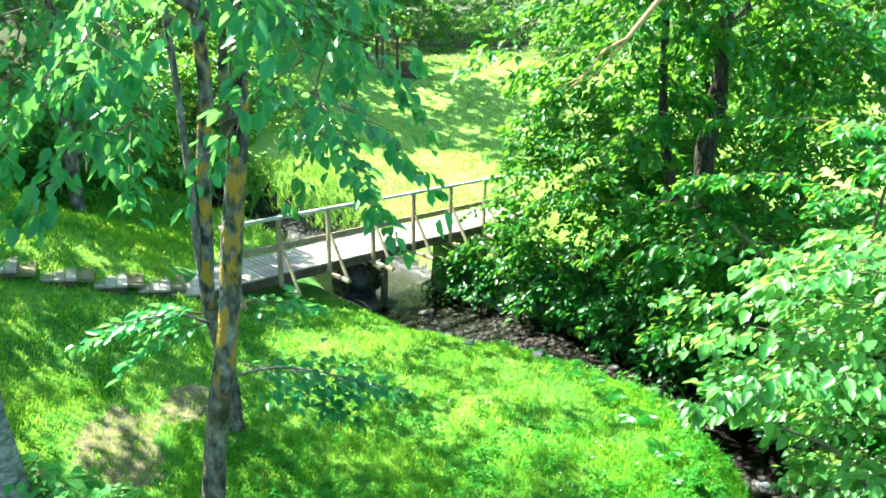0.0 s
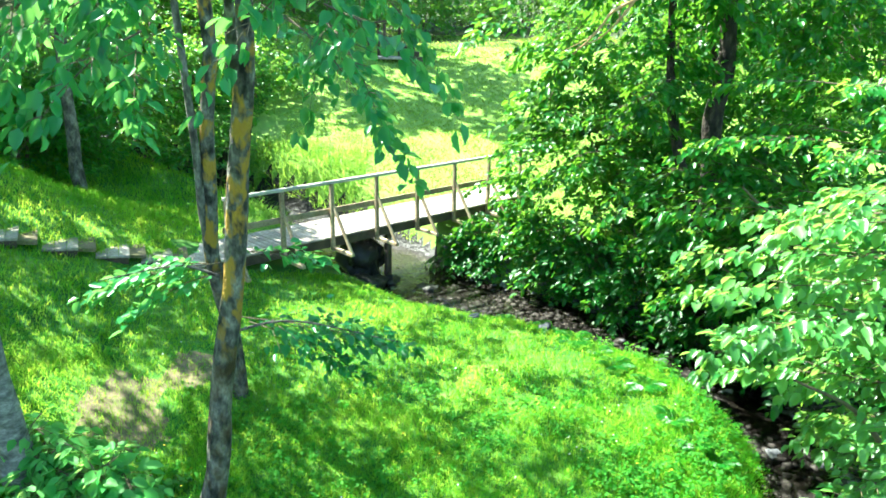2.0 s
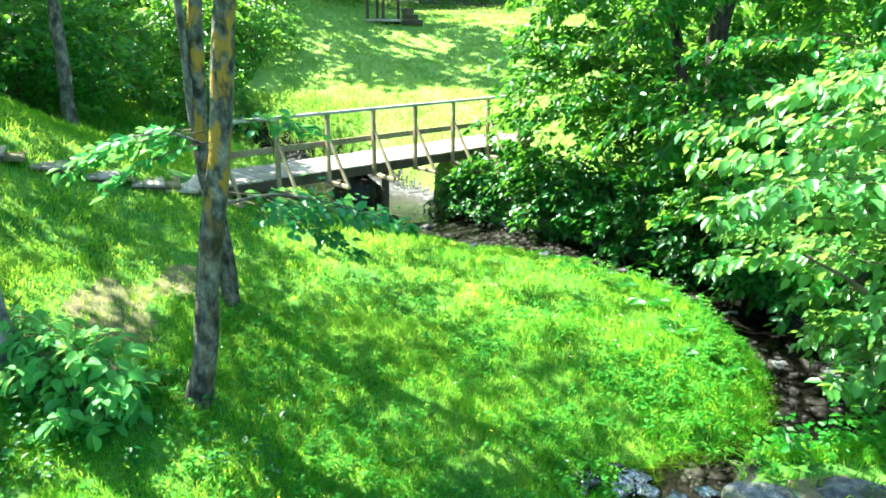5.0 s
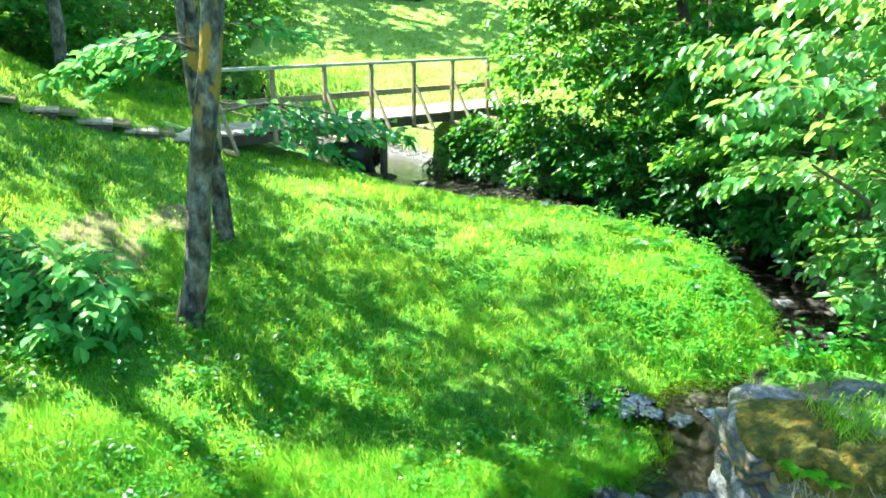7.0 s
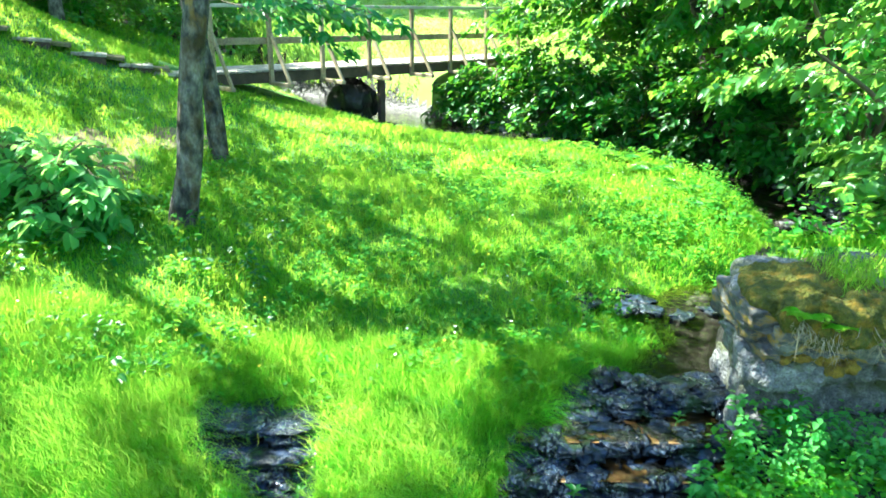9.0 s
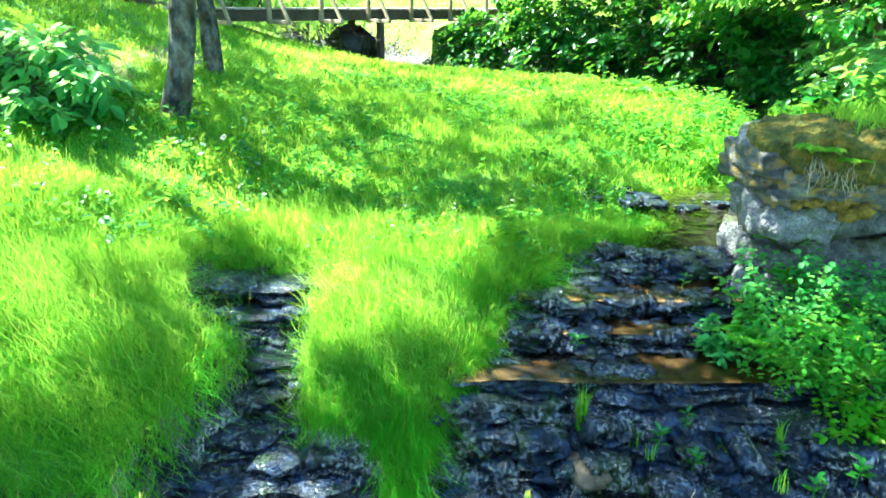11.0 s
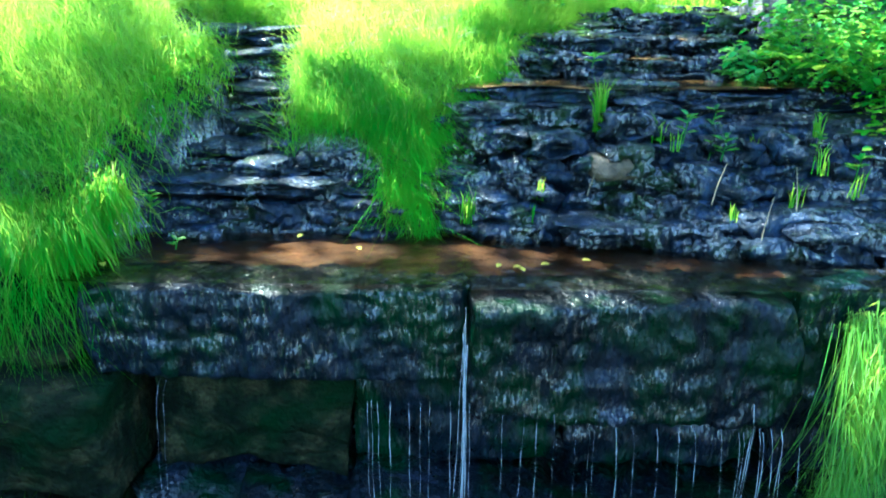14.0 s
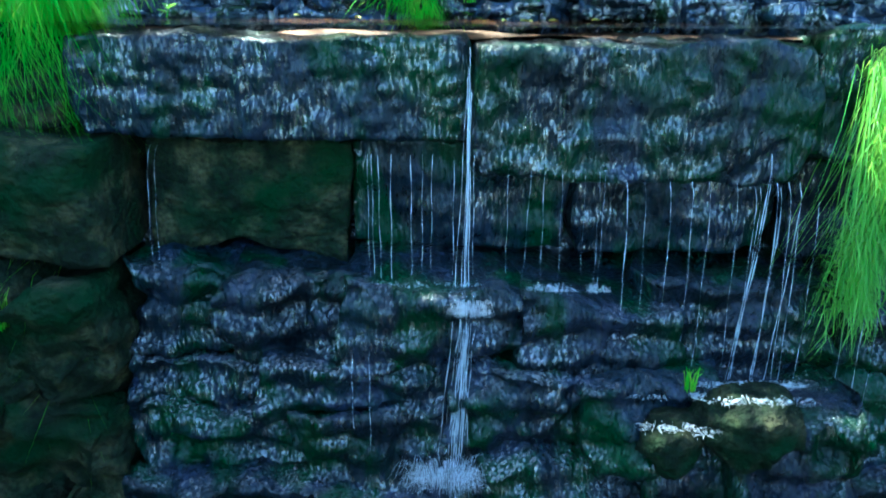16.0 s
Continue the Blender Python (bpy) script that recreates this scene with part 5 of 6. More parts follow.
for x, y, z, rx, ry, rz, sd, ns in ((1.35, 16.3, 2.2, 1.3, 0.7, 0.85, 23, 90), (2.8, 15.1, 2.2, 1.1, 0.85, 1.0, 24, 96), (3.95, 13.9, 2.15, 1.1, 0.85, 1.1, 26, 100), (4.95, 12.7, 2.1, 1.0, 0.85, 1.1, 27, 100), (5.75, 11.2, 2.0, 0.9, 0.8, 0.8, 34, 70), (7.4, 11.8, 2.4, 0.9, 0.9, 1.0, 28, 70), (6.7, 8.7, 2.1, 0.8, 0.6, 0.6, 29, 60), (5.9, 6.7, 2.2, 0.7, 0.5, 0.4, 30, 36)):
    shrub("bank_shrub", "dark leafy shrub overhanging the brook's far bank", (x + 0.3, y + 0.4, float(land(x + 0.3, y + 0.4)) - 0.05), [((x - 0.3, y - 0.1, z + 0.4), 0.025), ((x + 0.4, y, z + 0.5), 0.025)],
          [((x, y, z), (rx, ry, rz), ns, 0.9, 34, 0.16, 0.35, -0.9, 0.4, 0.0, float(sd), 2)], sd, LEAF_DARK, "shrubs along the brook")
shrub("lime_shrub", "low shrub with broad heart-shaped leaves in grass", (-3.6, 6.85, 1.75), [((-4.1, 6.8, 2.5), 0.02), ((-3.1, 6.8, 2.45), 0.02), ((-3.6, 6.6, 2.6), 0.02)],
      [((-3.7, 6.75, 2.2), (0.78, 0.45, 0.5), 52, 0.62, 20, 0.17, 0.3, -0.7, 0.3, 0.1, 13.0, 2, 0.75), ((-4.5, 7.1, 2.4), (0.7, 0.5, 0.45), 30, 0.6, 20, 0.16, 0.3, -0.6, 0.3, 0.1, 14.0, 2, 0.75)], 25, LEAF_LIME)

# woods along the far edge, and unseen trees behind the camera
wood = tree("woodland_tree", "leafy woodland tree closing the place at its edge", [(0, 0, 0), (0.1, 0, 3), (0.2, 0.1, 7), (0.1, 0, 13)], [0.26, 0.22, 0.17, 0.05], BARK,
            [((0, 0, 8.5), (3.6, 3.6, 5.0), 170, 2.0, 28, 0.36, 0.3, -0.95, 0.5, 0.1, 14.0)], 31, [([(0.1, 0, 4), (1.2, -0.6, 6), (2.2, -1.2, 7)], (0.1, 0.03))], 10, LEAF_MAPLE, "woodland trees")
under = shrub("woodland_shrub", "dense woodland undergrowth shrub", (0, 0, 0), [((0.5, 0.2, 1.6), 0.04), ((-0.5, -0.2, 1.5), 0.04)],
              [((0, 0, 1.3), (2.0, 1.6, 1.6), 110, 1.2, 34, 0.15, 0.3, -0.6, 0.5, 0.0, 15.0)], 32, LEAF, "woodland undergrowth")
rw = np.random.default_rng(77)
# The four at negative y are added, unseen, to darken the wet wall's reflections.
SPOTS = [(-9, 46), (-3, 48), (3, 50), (9, 46), (14, 42), (19, 35), (16, 27), (-14, 40), (-19, 33), (-16, 22), (-21, 26), (-15, 50), (-19, 11), (21, 20), (-13.2, 21), (-17, -16), (15, -17), (-21, -5), (20, -6), (-9.6, 33.0)]
for i, (x, y) in enumerate(SPOTS):
    m = pose(x, y, float(land(x, y)) - 0.05, 0, 0, rw.uniform(0, 360)) @ Matrix.Scale(rw.uniform(0.85, 1.2), 4)
    if i == 0:
        wood.matrix_basis = m
    else:
        c = copy_thing(wood, m)
        c.scale = (1, 1, 1.0) * 1
        c.matrix_basis = m
LOW = [(-9.0, 19.2), (-7.6, 23.0), (-10.2, 17.8), (-6.8, 21.8), (-12.6, 18.6), (-10.0, 22.6), (-9.0, 26.0), (-7.5, 31), (-7, 36), (-9.5, 27.5), (-11, 25), (-8, 24.2), (-11.5, 20.5), (-12, 16.5), (-14, 14.5), (-13, 28), (-4.2, 37), (-1.2, 40), (2.5, 41), (6, 38), (-11.5, 14), (10, 35), (1, 45), (4.5, 43.5), (-2.5, 45), (7.5, 43), (13, 31), (12, 26), (15, 34), (9.5, 29.5), (-6.3, 25.2), (-11.5, 31), (-4.8, 34.2)]
for i, (x, y) in enumerate(LOW):
    m = pose(x, y, float(land(x, y)) - 0.1, 0, 0, rw.uniform(0, 360)) @ Matrix.Scale(rw.uniform(0.75, 1.25), 4)
    c = under if i == 0 else copy_thing(under, m)
    c.matrix_basis = m


# ---- grass ----
def grassy(x, y):
    """How much of the sward stands here, 0..1."""
    d, wz, hw = to_stream(x, y)
    ok = np.where((d < hw + 0.12) & (y > 4.8), 0.0, 1.0)
    ok *= np.where((d < hw + 0.95) & (y > 7) & (y < 14) & (far_side(x, y) > 0), 0.0, 1.0)
    ok *= 1 - ((x > chute_left(y) - 0.1) & (x < chute_right(y) + 0.06) & (y < 4.75))
    ok *= 1 - ((x > cascade_left(y)) & (x < cascade_right(y) + 0.2) & (y < 4.95))
    ok *= 1 - ((x > -1.55) & (y < 3.02))
    ok *= 1 - ((x > -1.0) & (x < 0.1) & (y < mound_foot(x)))
    ok *= 1 - (y < 2.8 - 0.38 * (x < -1.6))
    ok *= 1 - ((x > 2.05) & (x < 5) & (y > 3.9) & (y < 5.45 - 0.5 * (x - 2.6)))
    rx, ry = x - P2.x, y - P2.y
    along, out = rx * U.x + ry * U.y, rx * N.x + ry * N.y
    ok *= 1 - ((along > -2.9) & (along < 6.6) & (out < 0.05) & (out > -1.3))
    return ok * (1 - 0.72 * sstep(0.4, 0.85, bare_patch(x, y) + 0.25 * wob(x, y, 3.0)))


def blades(name, rng, x0, x1, y0, y1, per, height, width, label, swirl=0.35, sward=None, flow=0.5, wild=0.62):
    n = int((x1 - x0) * (y1 - y0) * per)
    x, y = rng.uniform(x0, x1, n), rng.uniform(y0, y1, n)
    keep = rng.random(n) < grassy(x, y)
    x, y = x[keep], y[keep]
    n = len(x)
    z = land(x, y)
    e = 0.06
    slope = np.stack([(land(x + e, y) - z) / e, (land(x, y + e) - z) / e], -1)
    g = np.clip(np.linalg.norm(slope, axis=1, keepdims=True), 0, 3)
    down = -slope / np.maximum(np.linalg.norm(slope, axis=1, keepdims=True), 1e-6)
    tuft = 0.75 + 0.35 * wob(x, y, 2.2, 3.0) + 0.2 * wob(x, y, 7.0)
    h = height * np.clip(tuft, 0.35, 1.5) * rng.uniform(0.55, 1.25, n)
    lean = down * np.clip(g, 0, 1.3) * flow + np.stack([wob(x, y, 2.7, 5.0), wob(x, y, 2.7, 8.0)], -1) * swirl + rng.normal(0, wild, (n, 2))
    lz = np.clip(1.0 - 0.42 * np.linalg.norm(lean, axis=1), -0.55, 1)
    base = np.stack([x, y, z - 0.01], -1)
    lean3 = np.concatenate([lean, np.zeros((n, 1))], 1)
    mid = base + np.stack([0 * x, 0 * x, 0.55 * h], -1) * np.clip(lz + 0.25, 0.15, 1)[:, None] + lean3 * (h * 0.32)[:, None]
    tip = base + np.stack([0 * x, 0 * x, h * lz], -1) + lean3 * (h * 0.85)[:, None] + rng.normal(0, 0.16, (n, 3)) * h[:, None] * [1, 1, 0.4]
    a = rng.uniform(0, 2 * np.pi, n)
    w = np.stack([np.cos(a), np.sin(a), 0 * a], -1) * (width * rng.uniform(0.6, 1.3, n) / 2)[:, None]
    v = np.stack([base - w, base + w, mid + w * 0.8, mid - w * 0.8, tip], 1).reshape(-1, 3)
    k = np.arange(n)[:, None] * 5
    b = Build()
    b.add(v, k + [[0, 1, 2, 3]])
    b.f.append(k + [[3, 2, 4]])
    ob = b.part(name, sward or GRASS, None, label)
    return tagged(ob, "", "grass", "", "stuff")


rb = np.random.default_rng(2)
blades("grass", rb, -3.6, 1.9, 2.2, 5.6, 9500, 0.27, 0.0038, "long fine bright green grass on the bank", 0.8, None, 1.0, 0.85)
blades("grass", rb, -7.5, 4.6, 5.6, 9.5, 2600, 0.17, 0.008, "short meadow grass with taller tufts", 0.5)
blades("grass", rb, -8.5, 4.8, 9.5, 14.5, 900, 0.16, 0.014, "meadow grass around the path and brook")
blades("grass", rb, -12.0, -5.0, 14.5, 22.0, 420, 0.24, 0.022, "shaded grass on the wooded bank", 0.35)
blades("grass", rb, -5.0, 9.0, 14.5, 24.0, 420, 0.12, 0.03, "pale meadow grass beyond the footbridge, sunlight in its colour", 0.35, GRASS_SUNLIT)
blades("grass", rb, -5.6, -2.2, 17.2, 22.0, 300, 0.55, 0.02, "tall pale grass on the brook's far bank", 0.35, GRASS_TUFT)
blades("grass", rb, -14.0, 14.0, 24.0, 40.0, 110, 0.12, 0.06, "distant meadow grass", 0.35, GRASS_SUNLIT)
blades("grass", rb, 2.3, 9.0, 5.0, 14.5, 500, 0.2, 0.014, "grass on the far bank")


# ---- hanging grass on the stone edge ----
def hanging(name, rng, base, out, n, length, width, label, fan=0.12, reach=0.1, sward=None):
    """Long blades bending over an edge and hanging down."""
    p = np.array([base(u) for u in rng.random(n)]) + rng.normal(0, 0.03, (n, 3))
    o = unit(np.array(out) + rng.normal(0, 0.35, (n, 3)) * [1, 1, 0.2])
    L = length * rng.uniform(0.35, 1.1, n)[:, None]
    a = rng.uniform(0, 2 * np.pi, n)
    w = np.stack([np.cos(a), np.sin(a) * 0.6, 0 * a], -1) * (width * rng.uniform(0.6, 1.3, n) / 2)[:, None]
    side = np.stack([rng.normal(0, fan, n), rng.normal(0, 0.05, n), 0 * a], -1)
    p1 = p + o * reach * np.minimum(L * 2, 1) * rng.uniform(0.5, 1.3, (n, 1)) + [0, 0, 0.05]
    p2 = p1 + o * 0.07 + (side + [0, 0, -0.45]) * L
    p3 = p2 + (side * 1.2 + rng.normal(0, fan, (n, 3)) * [1, 1, 0] + [0, 0, -0.5]) * L
    v = np.stack([p - w, p + w, p1 + w, p1 - w, p2 + w * 0.8, p2 - w * 0.8, p3], 1).reshape(-1, 3)
    k = np.arange(n)[:, None] * 7
    b = Build()
    b.add(v, np.concatenate([k + [[0, 1, 2, 3]], k + [[3, 2, 4, 5]]]))
    b.f.append(k + [[5, 4, 6]])
    return tagged(b.part(name, sward or GRASS, None, label), "", "grass", "", "stuff")


def tangle(rng, base, n, length, width, label, sward, turn=0.0, name="hanging_grass"):
    """Thin stems curling every way out of a tuft."""
    b = Build()
    t = np.linspace(0, 1, 7)[:, None]
    for u in rng.random(n):
        p, L, a = np.array(base(u)), length * rng.uniform(0.5, 1.2), turn + rng.uniform(-2.2, 2.2) * (1.0 if turn == 0 else 0.4)
        curl = rng.uniform(0.5, 1.6) * rng.choice([-1, 1])
        ang = a + curl * t
        way = np.concatenate([np.sin(ang), -0.35 * np.sin(np.pi * t), -np.cos(ang) * 0.8], 1)
        c = p + np.cumsum(way, 0) * L / 7
        w = np.array([0.6, 0.3, 0.6]) * width / 2 * (1 - 0.85 * t)
        q = np.arange(6)[:, None] * 2
        b.add(np.stack([c - w, c + w], 1).reshape(-1, 3), q + [[0, 1, 3, 2]])
    return tagged(b.part(name, sward, None, label), "", "grass", "", "stuff")


hr = np.random.default_rng(8)
rt = np.random.default_rng(71)


def drape(u):
    """A place on the hanging tuft: broad above, a narrow tongue below."""
    d = 0.95 * rt.random() ** 1.2
    return (1.86 - 0.05 * d + (0.58 - 0.48 * min(d / 0.6, 1.0)) * u, 2.15 - 0.05 * rt.random(), -0.2 - d)


hanging("hanging_grass", rt, lambda u: (1.88 + 0.55 * u ** 1.4, 2.3 + 0.05 * u, -0.17 - 0.16 * rt.random() ** 2), (0.15, -1, 0.1), 700, 0.55, 0.005, "long grass tuft hanging over the stone lip", 0.05, 0.1, GRASS_TUFT)
hanging("hanging_grass", rt, lambda u: (1.87 + 0.2 * u ** 1.5, 2.3, -0.16), (0.05, -1, 0.1), 260, 1.2, 0.005, "trailing strands of grass over the lip", 0.06, 0.1, GRASS_TUFT)
hanging("hanging_grass", rt, drape, (0.15, -0.9, 0.05), 1200, 0.28, 0.005, "tangled grass in the hanging tuft", 0.1, 0.05, GRASS_TUFT)
tangle(rt, drape, 800, 0.17, 0.0045, "curled loose stems tangled in the hanging tuft", GRASS_TUFT)
hanging("hanging_grass", rb, lambda u: (-3.3 + 1.74 * u, 2.42 + 0.4 * hr.random(), 0.1 + 0.1 * hr.random()), (0.1, -1, 0.2), 8000, 0.72, 0.0045, "grass hanging over the stone bank", 0.14, 0.05)
hanging("hanging_grass", rb, lambda u: (-1.72 + 0.2 * u, 2.5 + 0.4 * u, 0.1 + 0.2 * u), (0.5, -0.6, 0.2), 900, 0.4, 0.007, "grass hanging over the stone bank", 0.1)


def on_land(x, y, up=0.02):
    return (x, y, float(land(x, y)) + up)


hanging("hanging_grass", rb, lambda u: on_land(-0.75 + 0.78 * u, float(mound_foot(-0.75 + 0.78 * u)) + 0.5 * hr.random()), (0.1, -0.8, 0.35), 4200, 0.25, 0.0045, "grass trailing from the mound to the pool", 0.15)
hanging("hanging_grass", rb, lambda u: on_land(-0.12 + 0.6 * u, 3.15 + 0.95 * u + 0.1 * hr.random(), 0.05), (0.7, -0.6, 0.3), 2400, 0.22, 0.0045, "grass trailing over the cascade's edge", 0.15)
hanging("hanging_grass", rb, lambda u: on_land(float(chute_left(2.75 + 1.2 * u)) - 0.12 * hr.random(), 2.75 + 1.2 * u, 0.05), (0.8, -0.4, 0.3), 800, 0.17, 0.007, "grass trailing over the chute's edge", 0.15)


# ---- herbs, ferns, flowers ----
hanging("hanging_grass", rt, lambda u: on_land(-0.2 + 0.2 * u, 3.16 - 0.04 * u, 0.03), (0.15, -0.8, 0.2), 420, 0.3, 0.006, "grass trailing from the mound's tail to the pool", 0.14)
# loose pale stems leaning every way over the sward
for x0, x1, y0, y1, n in ((-3.3, -1.3, 2.75, 4.5, 2200), (-0.85, 0.15, 3.4, 4.6, 1100), (-3.2, 0.9, 4.6, 5.9, 900)):
    tangle(rt, lambda u: on_land(x0 + (x1 - x0) * u, y0 + (y1 - y0) * rt.random(), 0.08), n, 0.3, 0.0042, "loose pale grass stems over the sward", GRASS_TUFT, math.pi, "grass")


def rosettes(name, rng, spots, per, size, rise, material, label, kind="stuff"):
    """Low broad-leaved plants, each a ring of leaves on short stalks."""
    b = Build()
    n = len(spots)
    c = np.repeat(np.asarray(spots, dtype=float), per, axis=0)
    a = rng.uniform(0, 2 * np.pi, len(c))
    s = np.repeat(rng.uniform(0.6, 1.3, n), per) * size
    up = rng.uniform(0.1, 1.0, len(c)) * rise * s / size
    out = np.stack([np.cos(a), np.sin(a), 0 * a], -1)
    base = c + out * (s * rng.uniform(0.1, 0.7, len(c)))[:, None] + np.stack([0 * a, 0 * a, up], -1)
    d = out + np.stack([0 * a, 0 * a, rng.uniform(-0.5, 0.4, len(c))], -1)
    leaves(b, base, d, unit([0, 0, 1.0] + rng.normal(0, 0.3, (len(c), 3))), s * rng.uniform(0.7, 1.2, len(c)), s * rng.uniform(0.5, 0.75, len(c)))
    return tagged(b.part(name, material, None, label), "", "plants", "", kind)


def scatter(rng, n, x0, x1, y0, y1, want):
    x, y = rng.uniform(x0, x1, n * 6), rng.uniform(y0, y1, n * 6)
    ok = (grassy(x, y) > 0.5) & (want(x, y) > rng.uniform(-0.4, 1.2, n * 6))
    x, y = x[ok][:n], y[ok][:n]
    return np.stack([x, y, land(x, y) + 0.03], -1)


rh = np.random.default_rng(41)
rosettes("meadow_herbs", rh, scatter(rh, 1500, -5, 4.5, 4.6, 10, lambda x, y: wob(x, y, 1.6, 4.0)), 8, 0.055, 0.1, LEAF_HERB, "low broad-leaved herbs among the grass")
rosettes("meadow_herbs", rh, scatter(rh, 260, -5, 4.5, 4.8, 11, lambda x, y: wob(x, y, 1.1, 9.0)), 9, 0.065, 0.14, LEAF_HERB, "dark green dock and nettle clumps in grass")
rosettes("meadow_herbs", rh, scatter(rh, 60, -4.2, -1.4, 4.6, 7.4, lambda x, y: 0.6 + 0 * x), 10, 0.07, 0.2, LEAF_DARK, "dark green herbs around the trunk")
spots = []
for q, p in zip(STREAM[2:10, :2], STREAM[3:11, :2]):
    for t in np.linspace(0, 1, 16):
        c = q + (p - q) * t
        d = p - q
        nrm = np.array([-d[1], d[0]]) / np.hypot(*d)
        o = c + nrm * rh.uniform(0.75, 1.5)
        spots.append((o[0], o[1], float(land(o[0], o[1])) + 0.05))
rosettes("bank_herbs", rh, spots, 14, 0.055, 0.2, LEAF_HERB, "leafy waterside plants along the near bank")
spots = []
for q, p in zip(STREAM[3:9], STREAM[4:10]):
    for t in np.linspace(0, 1, 18):
        c, d = q + (p - q) * t, p - q
        nrm = np.array([d[1], -d[0]]) / np.hypot(d[0], d[1])
        o = c[:2] + nrm * (c[3] + rh.uniform(0.15, 0.9))
        spots.append((o[0], o[1], float(land(o[0], o[1])) + 0.05))
rosettes("bank_herbs", rh, spots, 18, 0.085, 0.35, LEAF, "leafy waterside plants along the far bank")


def fern(rng, at, fronds, length, label="", group="ferns along the brook", material=LEAF, name="fern"):
    """Arching fronds with paired leaflets."""
    root = empty(name, at, label or "pale green fern with arching feathery fronds", "fern", group)
    b = Build()
    for i in range(fronds):
        a = i * 2 * math.pi / fronds + rng.normal(0, 0.3)
        h = np.array([math.cos(a), math.sin(a), 0])
        L = length * rng.uniform(0.7, 1.15)
        n = 24
        t = np.linspace(0.12, 1, n)
        p = h * (L * 0.8 * t)[:, None] + np.array([0, 0, 1.0]) * (L * (0.85 * t - 0.75 * t * t))[:, None]
        sd = np.array([-h[1], h[0], 0])
        tube(b, np.concatenate([[[0, 0, 0]], p]), np.linspace(0.004, 0.001, n + 1), 3)
        w = L * 0.3 * np.sin(np.pi * np.clip(t * 0.9 + 0.08, 0, 1))
        for s in (-1, 1):
            leaves(b, p, sd * s + h * 0.35 + np.array([0, 0, -0.15]), np.tile([0, 0, 1.0], (n, 1)) + rng.normal(0, 0.15, (n, 3)), w, w * 0.16 + 0.005, 0.1)
    b.part("fronds", material, root)
    return root


for x, y, L in ((3.1, 10.3, 0.5), (2.75, 10.9, 0.45), (2.3, 11.9, 0.5), (3.3, 9.4, 0.45), (2.6, 11.5, 0.4), (1.9, 12.5, 0.4), (3.45, 8.9, 0.4), (1.2, 13.2, 0.45), (3.7, 8.6, 0.35)):
    fern(rh, on_land(x, y, 0.0), 8, L)
for x, y, z, L in ((2.35, 3.75, 0.78, 0.4), (2.75, 3.65, 0.8, 0.5), (2.6, 3.95, 0.9, 0.45), (3.2, 3.8, 0.95, 0.5), (2.15, 3.95, 0.84, 0.34)):
    fern(rh, (x, y, z), 9, L * 0.72, "lush green fern beside the wet cascade", "ferns beside the cascade", GRASS)
rosettes("cascade_herbs", rh, [(rh.uniform(2.0, 3.3), rh.uniform(3.25, 4.3), rh.uniform(0.7, 1.0)) for i in range(110)], 16, 0.05, 0.22, LEAF_HERB, "leafy plants crowding the cascade's edge")
rc = np.random.default_rng(77)
for n, x0, x1, y0, y1, rise in ((26, 1.85, 2.3, 3.8, 4.25, 0.16), (70, 2.2, 3.4, 3.9, 4.4, 0.42)):
    spots = [(rc.uniform(x0, x1), rc.uniform(y0, y1)) for i in range(n)]
    rosettes("cascade_herbs", rc, [(x, y, float(land(x, y)) + 0.12) for x, y in spots], 26, 0.055, rise, LEAF_FRESH, "tall feathery plants crowding the rock's foot")
rosettes("cascade_herbs", rh, [(rh.uniform(2.3, 3.4), rh.uniform(3.35, 3.8), rh.uniform(0.6, 0.8)) for i in range(90)], 16, 0.045, 0.16, LEAF_HERB, "leafy plants crowding the cascade's edge")


spots = [(rt.uniform(2.35, 2.95), rt.uniform(3.2, 3.5)) for i in range(46)]
rosettes("cascade_herbs", rt, [(x, y, float(cascade_z(y)) + 0.05 + 0.1 * rt.random()) for x, y in spots], 11, 0.06, 0.18, GRASS, "bright leafy plants low at the cascade's edge")


def tuft(at, n, length, label, seed, material=GRASS, spread=0.3):
    """An upright bunch of thin blades."""
    rng = np.random.default_rng(seed)
    root = empty("grass_tuft", at, label, "grass tuft", "tufts on the wet stones")
    b = Build()
    a = rng.uniform(0, 2 * np.pi, n)
    L = length * rng.uniform(0.5, 1.1, n)
    o = np.stack([np.cos(a), np.sin(a), 0 * a], -1) * (spread * rng.uniform(0.2, 1, n))[:, None]
    p = rng.normal(0, 0.015, (n, 3)) * [1, 1, 0]
    w = np.stack([-np.sin(a), np.cos(a), 0 * a], -1) * 0.0035
    m1 = p + o * (L * 0.4)[:, None] + np.stack([0 * a, 0 * a, L * 0.6], -1)
    tip = p + o * (L * 1.2)[:, None] + np.stack([0 * a, 0 * a, L * 0.85], -1)
    k = np.arange(n)[:, None] * 5
    b.add(np.stack([p - w, p + w, m1 + w, m1 - w, tip], 1).reshape(-1, 3), k + [[0, 1, 2, 3]])
    b.f.append(k + [[3, 2, 4]])
    b.part("foliage", material, root)
    return root


